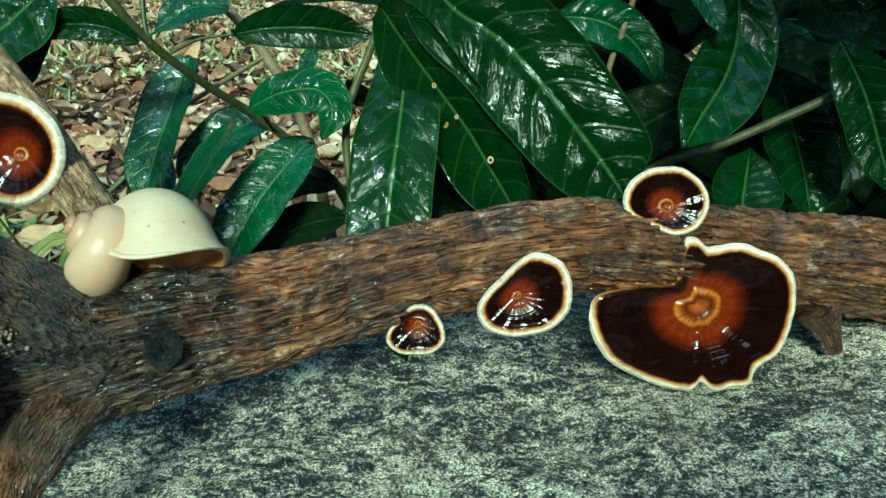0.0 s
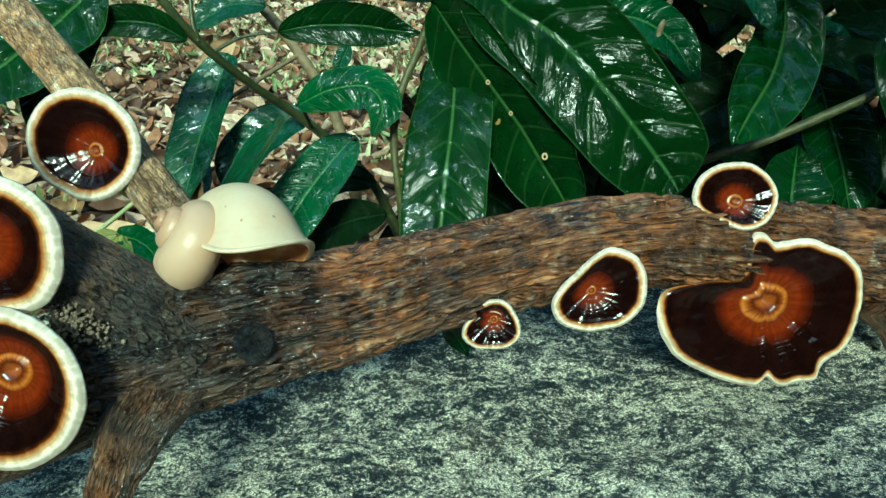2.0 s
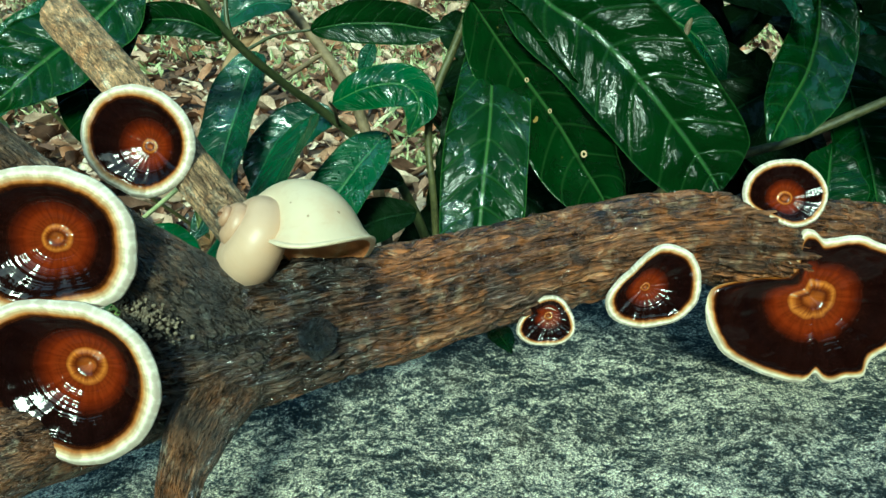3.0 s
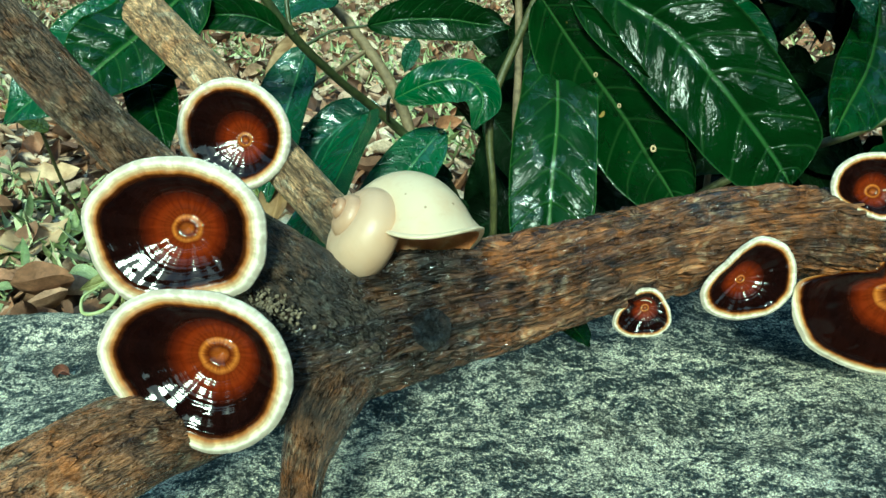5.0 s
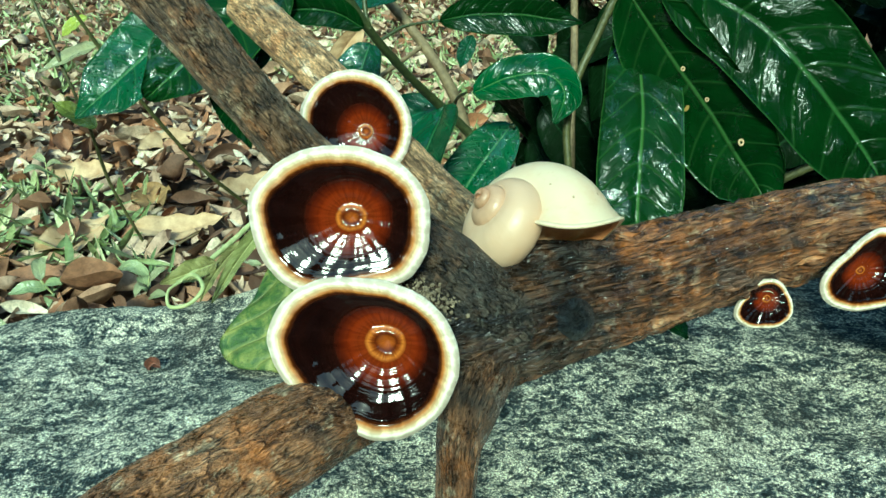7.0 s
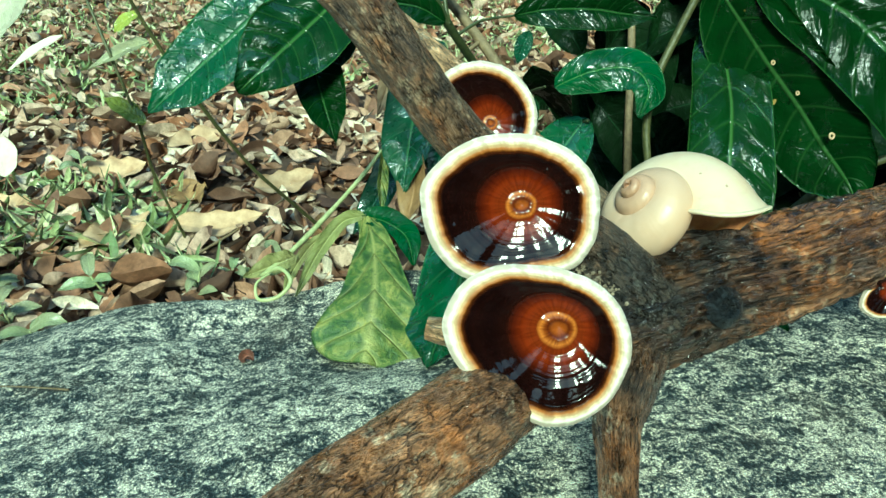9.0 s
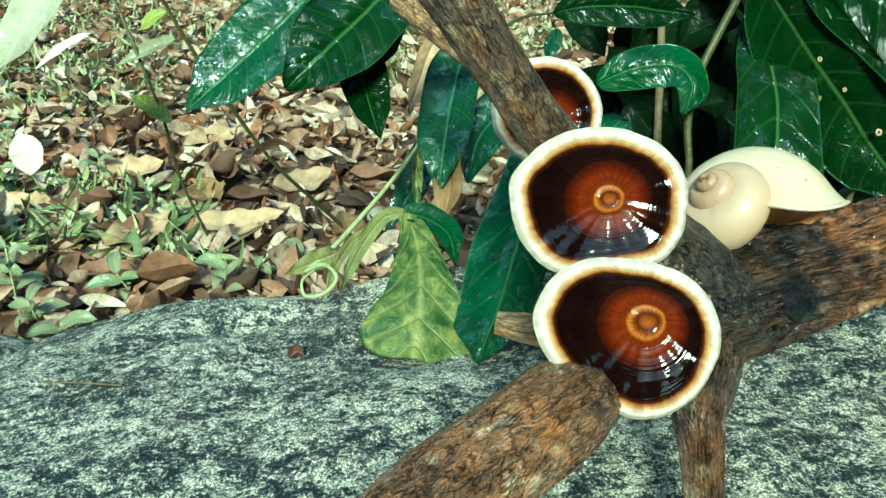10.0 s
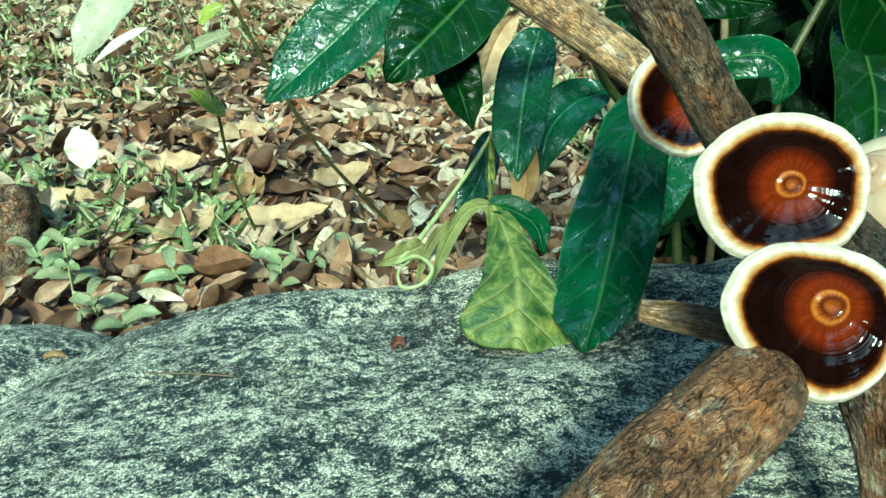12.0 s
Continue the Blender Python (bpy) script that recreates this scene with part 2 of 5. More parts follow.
def fungus_skin():
    m, t, b = nodes_of("zoned_cap")
    co = t.nodes.new("ShaderNodeTexCoord")
    sep = t.nodes.new("ShaderNodeSeparateXYZ")
    join(t, co.outputs["UV"], sep.inputs[0])
    o = place(t)
    turn = calc(t, "MULTIPLY", sep.outputs[0], 2 * math.pi)
    ring = t.nodes.new("ShaderNodeCombineXYZ")
    join(t, calc(t, "COSINE", turn), ring.inputs[0])
    join(t, calc(t, "SINE", turn), ring.inputs[1])
    join(t, calc(t, "MULTIPLY", sep.outputs[1], 0.5), ring.inputs[2])
    rays = noise_of(t, ring.outputs[0], 8, 2, 0.5)
    pleat = noise_of(t, ring.outputs[0], 4.5, 0, 0.5)
    wob = noise_of(t, o, 110, 4, 0.6)
    s = calc(t, "ADD", sep.outputs[1], calc(t, "ADD", calc(t, "MULTIPLY", calc(t, "SUBTRACT", wob, 0.5), 0.07), calc(t, "MULTIPLY", calc(t, "SUBTRACT", rays, 0.5), 0.018)))
    col = ramp(t, s, [(0.0, (0.28, 0.07, 0.010)), (0.04, (0.30, 0.075, 0.011)), (0.072, (0.09, 0.014, 0.003)), (0.10, (0.20, 0.045, 0.007)), (0.128, (0.52, 0.17, 0.026)), (0.16, (0.15, 0.021, 0.004)), (0.24, (0.15, 0.020, 0.004)),
                      (0.34, (0.14, 0.016, 0.003)), (0.44, (0.06, 0.007, 0.002)), (0.54, (0.012, 0.003, 0.002)), (0.71, (0.006, 0.002, 0.002)), (0.755, (0.05, 0.012, 0.003)),
                      (0.795, (0.40, 0.14, 0.022)), (0.845, (0.68, 0.50, 0.26)), (0.895, (0.80, 0.72, 0.57)), (1.0, (0.78, 0.72, 0.60))])
    wave = t.nodes.new("ShaderNodeTexNoise")
    wave.noise_dimensions = "1D"
    wave.inputs["Scale"].default_value, wave.inputs["Detail"].default_value = 15, 2
    join(t, s, wave.inputs["W"])
    zone = wave.outputs["Fac"]
    col = blend(t, ramp(t, calc(t, "ADD", calc(t, "MULTIPLY", zone, 0.35), calc(t, "MULTIPLY", rays, 0.65)), [(0.42, 0.6), (0.58, 0)]), col, blend(t, 1.0, col, (0.45, 0.35, 0.3), "MULTIPLY"))
    join(t, col, b.inputs["Base Color"])
    join(t, ramp(t, s, [(0.0, 0.05), (0.75, 0.06), (0.82, 0.7)]), b.inputs["Roughness"])
    h = calc(t, "ADD", calc(t, "MULTIPLY", pleat, calc(t, "MULTIPLY", s, 1.9)), calc(t, "ADD", calc(t, "MULTIPLY", zone, 0.4), calc(t, "MULTIPLY", noise_of(t, o, 120, 1, 0.4, 0.4), 1.6)))
    b.inputs["Specular IOR Level"].default_value = 0.36
    bump(t, b, h, 0.0009, 0.5)
    return m


def pale_flesh():
    m, t, b = nodes_of("pale_flesh")
    o = place(t)
    n = noise_of(t, o, 300, 5)
    join(t, ramp(t, n, [(0.35, (0.62, 0.53, 0.36)), (0.65, (0.82, 0.76, 0.58))]), b.inputs["Base Color"])
    b.inputs["Roughness"].default_value = 0.8
    bump(t, b, n, 0.0004)
    return m


def shell_skin():
    m, t, b = nodes_of("shell")
    co = t.nodes.new("ShaderNodeTexCoord")
    sep = t.nodes.new("ShaderNodeSeparateXYZ")
    join(t, co.outputs["UV"], sep.inputs[0])
    o = place(t)
    n, big = noise_of(t, o, 260, 5), noise_of(t, o, 70, 4)
    lines = t.nodes.new("ShaderNodeTexNoise")
    lines.noise_dimensions = "1D"
    lines.inputs["Scale"].default_value, lines.inputs["Detail"].default_value = 60, 4
    join(t, sep.outputs[1], lines.inputs["W"])
    col = ramp(t, sep.outputs[1], [(0.0, (0.36, 0.19, 0.11)), (0.35, (0.44, 0.265, 0.165)), (0.60, (0.53, 0.34, 0.225)), (0.74, (0.57, 0.385, 0.26)), (0.84, (0.62, 0.44, 0.30)), (0.92, (0.66, 0.52, 0.36)), (1.0, (0.68, 0.54, 0.375))])
    col = blend(t, ramp(t, big, [(0.46, 0), (0.66, 0.5)]), col, (0.58, 0.34, 0.20))
    col = blend(t, ramp(t, n, [(0.62, 0), (0.74, 0.4)]), col, (0.55, 0.36, 0.22))
    col = blend(t, calc(t, "MULTIPLY", lines.outputs["Fac"], 0.12), col, (0.45, 0.32, 0.2))
    join(t, col, b.inputs["Base Color"])
    join(t, ramp(t, big, [(0.4, 0.32), (0.6, 0.55)]), b.inputs["Roughness"])
    col = blend(t, ramp(t, noise_of(t, place(t), 420, 2, 0.4), [(0.74, 0), (0.78, 0.7)]), col, (0.22, 0.10, 0.05))
    join(t, col, b.inputs["Base Color"])
    b.inputs["Subsurface Weight"].default_value = 0.0
    bump(t, b, calc(t, "ADD", calc(t, "MULTIPLY", n, 0.5), lines.outputs["Fac"]), 0.0003, 0.6)
    return m


def shell_mouth():
    m, t, b = nodes_of("shell_lip")
    n = noise_of(t, place(t), 180, 5)
    join(t, ramp(t, n, [(0.35, (0.42, 0.14, 0.045)), (0.6, (0.66, 0.29, 0.11)), (0.75, (0.78, 0.52, 0.30))]), b.inputs["Base Color"])
    b.inputs["Roughness"].default_value = 0.4
    bump(t, b, n, 0.0004)
    return m


def foliage(name, base, rib, gloss=0.2, spots=0.0, dew=0.3, gleam=0.6, wave=0.25):
    """Glossy leaf: lighter midrib and side veins, uneven tone, wet film and droplets."""
    m, t, b = nodes_of(name)
    co = t.nodes.new("ShaderNodeTexCoord")
    sep = t.nodes.new("ShaderNodeSeparateXYZ")
    join(t, co.outputs["UV"], sep.inputs[0])
    o = place(t)
    info = t.nodes.new("ShaderNodeObjectInfo")
    across = calc(t, "ABSOLUTE", calc(t, "SUBTRACT", calc(t, "MULTIPLY", sep.outputs[0], 2.0), 1.0))
    n1, n2 = noise_of(t, o, 60, 5), noise_of(t, o, 480, 4, 0.7)
    col = ramp(t, n1, [(0.3, tuple(c * 0.6 for c in base)), (0.7, tuple(c * 1.35 for c in base))])
    col = blend(t, calc(t, "MULTIPLY", info.outputs["Random"], 0.45), col, (base[0] * 1.2, base[1] * 0.75, base[2] * 1.1))
    phase = calc(t, "FRACT", calc(t, "SUBTRACT", calc(t, "MULTIPLY", sep.outputs[1], 9.0), calc(t, "MULTIPLY", calc(t, "POWER", across, 1.4), 1.1)))
    vein = ramp(t, calc(t, "ABSOLUTE", calc(t, "SUBTRACT", phase, 0.5)), [(0.0, 1), (0.035, 0.5), (0.07, 0)])
    mid = ramp(t, across, [(0.0, 1), (0.022, 0.8), (0.05, 0)])
    col = blend(t, calc(t, "MULTIPLY", vein, 0.28), col, rib)
    col = blend(t, mid, col, rib)
    col = blend(t, ramp(t, across, [(0.965, 0), (1.0, 0.7)]), col, tuple(c * 1.2 for c in rib))
    if spots:
        sp = noise_of(t, o, 130, 2, 0.4)
        col = blend(t, ramp(t, sp, [(0.74, 0), (0.77, 1)]), col, (0.30, 0.20, 0.06))
    join(t, col, b.inputs["Base Color"])
    film = noise_of(t, o, 85, 5, 0.62, 0.8)
    wetted = ramp(t, film, [(0.42, 1), (0.50, 0)])
    join(t, blend(t, wetted, gloss + 0.03, gloss * 0.55), b.inputs["Roughness"])
    join(t, blend(t, wetted, gleam * 0.25, gleam * 1.5), b.inputs["Specular IOR Level"])
    crinkle = calc(t, "MULTIPLY", noise_of(t, o, 260, 4, 0.6, 0.5), calc(t, "MULTIPLY", wetted, wave))
    drops = t.nodes.new("ShaderNodeTexVoronoi")
    drops.inputs["Scale"].default_value = 420
    join(t, o, drops.inputs["Vector"])
    bead = calc(t, "MULTIPLY", ramp(t, drops.outputs["Distance"], [(0.0, 1), (0.38, 0)], True), ramp(t, noise_of(t, o, 210, 3, 0.6), [(0.48, 0), (0.56, 1)]))
    crease = t.nodes.new("ShaderNodeCombineXYZ")
    join(t, calc(t, "MULTIPLY", across, 0.5), crease.inputs[0])
    join(t, calc(t, "SUBTRACT", calc(t, "MULTIPLY", sep.outputs[1], 5.0), calc(t, "MULTIPLY", across, 0.6)), crease.inputs[1])
    fold = noise_of(t, crease.outputs[0], 6.0, 2, 0.5, 0.6)
    h = calc(t, "ADD", calc(t, "ADD", calc(t, "MULTIPLY", n2, 0.12), calc(t, "ADD", crinkle, calc(t, "MULTIPLY", fold, 0.9))), calc(t, "ADD", calc(t, "MULTIPLY", bead, dew), calc(t, "MULTIPLY", calc(t, "ADD", vein, mid), 0.4)))
    bump(t, b, h, 0.0008, 0.8)
    return m


def wilting():
    """A limp leaf yellowing in blotches along its veins."""
    m, t, b = nodes_of("wilted_leaf")
    co = t.nodes.new("ShaderNodeTexCoord")
    sep = t.nodes.new("ShaderNodeSeparateXYZ")
    join(t, co.outputs["UV"], sep.inputs[0])
    o = place(t)
    across = calc(t, "ABSOLUTE", calc(t, "SUBTRACT", calc(t, "MULTIPLY", sep.outputs[0], 2.0), 1.0))
    n1, n2 = noise_of(t, o, 105, 6, 0.72, 0.6), noise_of(t, o, 600, 4, 0.7)
    phase = calc(t, "FRACT", calc(t, "ADD", calc(t, "MULTIPLY", sep.outputs[1], 5.0), calc(t, "MULTIPLY", across, -1.2)))
    vein = ramp(t, calc(t, "ABSOLUTE", calc(t, "SUBTRACT", phase, 0.5)), [(0.0, 1), (0.05, 0.4), (0.2, 0)])
    mid = ramp(t, across, [(0.0, 1), (0.03, 0.8), (0.12, 0.15), (0.4, 0)])
    col = ramp(t, n1, [(0.38, (0.022, 0.055, 0.010)), (0.47, (0.060, 0.108, 0.018)), (0.55, (0.14, 0.175, 0.036)), (0.66, (0.30, 0.29, 0.075))])
    col = blend(t, calc(t, "MULTIPLY", calc(t, "MAXIMUM", calc(t, "MULTIPLY", vein, 0.7), mid), 0.65), col, (0.40, 0.38, 0.12))
    col = blend(t, ramp(t, n2, [(0.34, 0.6), (0.44, 0)]), col, (0.03, 0.05, 0.01))
    join(t, col, b.inputs["Base Color"])
    join(t, ramp(t, n2, [(0.4, 0.3), (0.6, 0.6)]), b.inputs["Roughness"])
    bump(t, b, calc(t, "ADD", calc(t, "MULTIPLY", n2, 0.5), calc(t, "SUBTRACT", n1, vein)), 0.0012, 0.8)
    return m


def plain(name, lo, hi, scale=200, rough=0.7, depth=0.0005):
    m, t, b = nodes_of(name)
    o = place(t)
    n = noise_of(t, o, scale, 6, 0.65)
    col = ramp(t, n, [(0.3, lo), (0.7, hi)])
    join(t, col, b.inputs["Base Color"])
    b.inputs["Roughness"].default_value = rough
    bump(t, b, n, depth)
    return m


def scatter_tone(name, stops, rough=0.7):
    """One tone for each loose piece."""
    m, t, b = nodes_of(name)
    geo = t.nodes.new("ShaderNodeNewGeometry")
    o = place(t)
    n = noise_of(t, o, 90, 5, 0.6)
    col = ramp(t, geo.outputs["Random Per Island"], stops)
    col = blend(t, ramp(t, n, [(0.40, 0.55), (0.62, 0)]), col, blend(t, 1.0, col, (0.4, 0.34, 0.28), "MULTIPLY"))
    col = blend(t, ramp(t, noise_of(t, o, 330, 5, 0.7), [(0.42, 0.3), (0.52, 0)]), col, (0.06, 0.035, 0.02))
    join(t, col, b.inputs["Base Color"])
    b.inputs["Roughness"].default_value = rough
    bump(t, b, n, 0.001)
    return m


GRANITE = granite()
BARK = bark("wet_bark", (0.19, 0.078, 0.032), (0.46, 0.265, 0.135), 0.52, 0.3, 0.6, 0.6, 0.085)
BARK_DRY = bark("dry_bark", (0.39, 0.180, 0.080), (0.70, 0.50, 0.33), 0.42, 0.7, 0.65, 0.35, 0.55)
BARK_GREY = bark("grey_bark", (0.25, 0.145, 0.08), (0.44, 0.34, 0.24), 0.36, 0.4, 0.5, 0.45, 0.5)
BARK_PALE = bark("peeling_bark", (0.84, 0.51, 0.26), (0.94, 0.88, 0.72), 0.2, 0.85, 0.5, 0.0, 0.5)
BARK_KNOT = bark("knot_bark", (0.08, 0.085, 0.09), (0.24, 0.26, 0.28), 0.50, 0.1, 0.1, 0.5, 0.8)
ZONED, FLESH = fungus_skin(), pale_flesh()
SHELL, MOUTH = shell_skin(), shell_mouth()
SHELL_LIP = plain("shell_rim", (0.62, 0.48, 0.32), (0.76, 0.62, 0.45), 160, 0.4, 0.0003)
LEAF = foliage("glossy_leaf", (0.0042, 0.020, 0.0030), (0.035, 0.085, 0.022), 0.10, dew=0.12, gleam=0.16)
LEAF_MID = foliage("green_leaf", (0.010, 0.055, 0.014), (0.06, 0.14, 0.04), 0.13, 0, 0.3, 0.38)
LEAF_BLUE = foliage("wet_leaf", (0.011, 0.048, 0.020), (0.03, 0.095, 0.05), 0.18, 0, 1.0, 0.6)
LEAF_WET = foliage("rain_wet_leaf", (0.0065, 0.029, 0.0048), (0.05, 0.11, 0.025), 0.10, 0, 0.3, 0.42, 0.6)
LEAF_DEW = foliage("dew_beaded_leaf", (0.012, 0.058, 0.019), (0.06, 0.14, 0.05), 0.20, 0, 1.4, 0.85, 0.8)
LEAF_SPOT = foliage("spotted_leaf", (0.005, 0.024, 0.0035), (0.045, 0.10, 0.025), 0.22, 1, gleam=0.3)
# Shade of the inner leaves is put into this darker, duller green.
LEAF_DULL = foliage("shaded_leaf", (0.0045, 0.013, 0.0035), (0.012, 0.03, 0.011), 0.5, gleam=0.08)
WILTED = wilting()
PALE_WILT = foliage("limp_leaf", (0.22, 0.25, 0.085), (0.46, 0.47, 0.20), 0.4, gleam=0.4)
STEM = plain("green_stem", (0.022, 0.032, 0.012), (0.075, 0.085, 0.03), 260, 0.4)
STEM_OLIVE = plain("olive_stem", (0.035, 0.038, 0.013), (0.12, 0.115, 0.04), 300, 0.45)
TWIG = plain("woody_twig", (0.10, 0.07, 0.035), (0.26, 0.19, 0.10), 240, 0.7)
PALE_STEM = plain("pale_stem", (0.32, 0.36, 0.14), (0.55, 0.56, 0.28), 220, 0.6)
SOIL = plain("soil", (0.03, 0.018, 0.012), (0.15, 0.085, 0.05), 30, 0.9, 0.004)
LITTER = scatter_tone("dry_leaves", [(0.0, (0.06, 0.028, 0.017)), (0.25, (0.22, 0.115, 0.07)), (0.42, (0.40, 0.19, 0.095)), (0.58, (0.48, 0.32, 0.22)), (0.8, (0.68, 0.52, 0.38)), (1.0, (0.82, 0.72, 0.55))])
GRASS = scatter_tone("grass", [(0.0, (0.16, 0.22, 0.08)), (0.45, (0.32, 0.39, 0.16)), (1.0, (0.72, 0.74, 0.42))], 0.55)
HERB = foliage("herb_leaf", (0.24, 0.29, 0.14), (0.38, 0.42, 0.22), 0.4)
# Glare on the dewy sapling leaf is painted as a whitened base.
DEW_GLARE_LEAF = foliage("dewy_glare_leaf", (0.38, 0.44, 0.27), (0.50, 0.55, 0.36), 0.35, 0, 1.0, 0.3)
HERB_YELLOW = foliage("yellowing_leaf", (0.26, 0.32, 0.05), (0.40, 0.42, 0.12), 0.45)
RING_FOLIAGE = plain("ring_foliage", (0.006, 0.018, 0.005), (0.05, 0.10, 0.03), 9, 0.7, 0.05)
# Near-white tone carries the sun's glare on pale leaves.
PALE_LEAF = plain("glare_white_leaf", (0.55, 0.53, 0.37), (0.74, 0.72, 0.55), 60, 0.6)
DRY_LEAF = plain("tan_leaf", (0.34, 0.20, 0.10), (0.62, 0.44, 0.26), 70, 0.65)
CRUST = plain("crumbly_crust", (0.07, 0.05, 0.032), (0.34, 0.27, 0.18), 420, 0.7)
HUSK = plain("husk", (0.02, 0.008, 0.006), (0.22, 0.08, 0.05), 500, 0.5)
BROWN_LEAF = plain("brown_leaf", (0.14, 0.07, 0.025), (0.36, 0.22, 0.09), 90, 0.6)

# ---- ground and boulder ----
def ground_height(x, y):
    return -1.2 + 1.6 * grain(x / 28, y / 28, 3.0) + 0.6 * grain(x / 9, y / 9, 1.0)


def ground():
    xs = np.concatenate([-np.geomspace(40000, 160, 14), np.linspace(-150, 90, 130), np.geomspace(100, 40000, 14)])
    ys = np.concatenate([-np.geomspace(40000, 60, 12), np.linspace(-50, 340, 150), np.geomspace(360, 40000, 14)])
    x, y = np.meshgrid(xs, ys, indexing="ij")
    z = ground_height(x, y)
    far = np.clip((np.hypot(x, y) - 350) / 400, 0, 1)
    z = z * (1 - far)
    me = surface("ground", np.stack([x, y, z], -1).reshape(-1, 3), grid_faces(len(xs) - 1, len(ys) - 1)[:, ::-1])
    return single("ground", me, SOIL, "dark crumbly soil under fallen leaves", "ground", kind="structure")


def rock_height(x, y):
    """Top of the boulder, in centimetres over the ground."""
    top = 11.6 - 0.0020 * np.clip(-6 - x, 0, 99) ** 2 + 0.05 * np.clip(x - 5, 0, 20)
    edge = 29.6 + 0.6 * np.sin(x * 0.3) + 0.6 * grain(x / 5, 0, 9) + 5 * np.clip((x + 14) / 20, 0, 1)
    back = np.clip((y - edge + 3.0) / 7.5, 0, None)
    left = np.clip((-x - 37) / 15, 0, None)
    corner = np.clip((-x - 30) / 7, 0, 1.6) * np.clip((y - 20) / 8, 0, 2)
    front = np.clip((-6 - y) / 16, 0, None)
    right = np.clip((x - 34) / 16, 0, None)
    z = top - 8 * back ** 2 - 7 * left ** 2 - 1.3 * corner - 10 * front ** 2 - 10 * right ** 2
    z = z - 1.35 * np.exp(-((y - 22.8) / 3.2) ** 2 - ((x + 17.5) / 6.0) ** 2) - 0.5 * np.exp(-((y - 22.3) / 3.0) ** 2 - ((x + 25) / 4.0) ** 2)
    z = np.maximum(z, 6.2 - ((x + 48) / 6.5) ** 2 * 2 - ((y - 27) / 6) ** 2 * 2)
    z = z + 0.55 * grain(x / 9, y / 6, 0) + 0.25 * grain(x / 3.5, y / 2.2, 4)
    z = z - 0.7 * np.exp(-((y - 24.5 - 0.25 * (x + 28)) / 0.9) ** 2) * np.exp(-((x + 26) / 4.5) ** 2)
    return z


def boulder():
    xs, ys = np.linspace(-66, 58, 420), np.linspace(-30, 46, 300)
    x, y = np.meshgrid(xs, ys, indexing="ij")
    z = rock_height(x, y)
    z = z + 0.10 * layers(x * 1.1, y * 1.8, 0.0, 3) + 0.05 * np.abs(grain(x * 2.2, y * 5, 7.0))
    z = np.maximum(z, -6)
    me = surface("boulder", np.stack([x, y, z], -1).reshape(-1, 3), grid_faces(419, 299)[:, ::-1])
    return single("boulder", me, GRANITE, "low rounded grey granite boulder with pale flecks", "rock")


ground()
boulder()

# ---- fallen branch ----
branch = thing("fallen_branch", "wet weathered brown branch with several forks resting on the boulder", "branch")
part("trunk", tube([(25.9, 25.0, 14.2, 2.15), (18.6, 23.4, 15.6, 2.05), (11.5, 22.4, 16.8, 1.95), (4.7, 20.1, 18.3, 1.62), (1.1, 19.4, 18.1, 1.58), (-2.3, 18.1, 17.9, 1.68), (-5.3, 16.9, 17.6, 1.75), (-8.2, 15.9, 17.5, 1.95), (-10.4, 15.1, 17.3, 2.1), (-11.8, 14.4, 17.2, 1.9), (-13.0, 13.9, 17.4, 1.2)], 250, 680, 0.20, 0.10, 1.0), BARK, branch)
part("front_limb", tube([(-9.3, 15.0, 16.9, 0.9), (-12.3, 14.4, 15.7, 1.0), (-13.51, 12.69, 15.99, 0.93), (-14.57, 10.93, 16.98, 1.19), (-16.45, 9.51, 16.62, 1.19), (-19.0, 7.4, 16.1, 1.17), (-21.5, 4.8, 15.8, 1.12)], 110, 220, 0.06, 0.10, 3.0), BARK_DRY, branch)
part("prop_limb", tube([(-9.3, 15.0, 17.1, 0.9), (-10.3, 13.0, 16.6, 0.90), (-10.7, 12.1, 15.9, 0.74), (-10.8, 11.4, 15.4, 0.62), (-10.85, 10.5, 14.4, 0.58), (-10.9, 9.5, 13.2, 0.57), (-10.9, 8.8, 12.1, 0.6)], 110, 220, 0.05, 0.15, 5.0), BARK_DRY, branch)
part("raised_limb", tube([(-9.2, 14.7, 17.3, 1.4), (-10.8, 14.7, 18.6, 1.4), (-12.6, 14.8, 20.3, 1.1), (-14.6, 14.8, 22.4, 0.74), (-16.2, 14.7, 24.5, 0.69), (-17.4, 14.7, 26.1, 0.7), (-18.6, 14.9, 27.6, 0.7)], 100, 240, 0.045, 0.06, 7.0), BARK_GREY, branch)
part("rear_limb", tube([(-8.0, 17.5, 17.8, 0.9), (-9.8, 18.0, 18.8, 0.82), (-11.7, 19.4, 20.1, 0.78), (-14.6, 22.1, 22.3, 0.78), (-17.0, 24.2, 23.9, 0.82), (-18.9, 25.8, 25.2, 0.84)], 90, 240, 0.04, 0.05, 9.0), BARK_PALE, branch, "lighter limb with flaking pale bark and a cut end")
part("broken_stub", tube([(-11.1, 15.2, 15.6, 0.55), (-13.4, 15.4, 16.0, 0.56), (-14.8, 15.6, 16.2, 0.5), (-15.8, 15.8, 16.3, 0.4)], 60, 80, 0.03, 0.06, 11.0), BARK_PALE, branch, "short broken stub of pale wood")
part("side_stub", tube([(14.9, 21.9, 14.8, 0.9), (15.7, 21.8, 13.8, 0.55), (16.1, 21.5, 12.8, 0.35)], 50, 60, 0.05, 0.1, 13.0), BARK, branch)


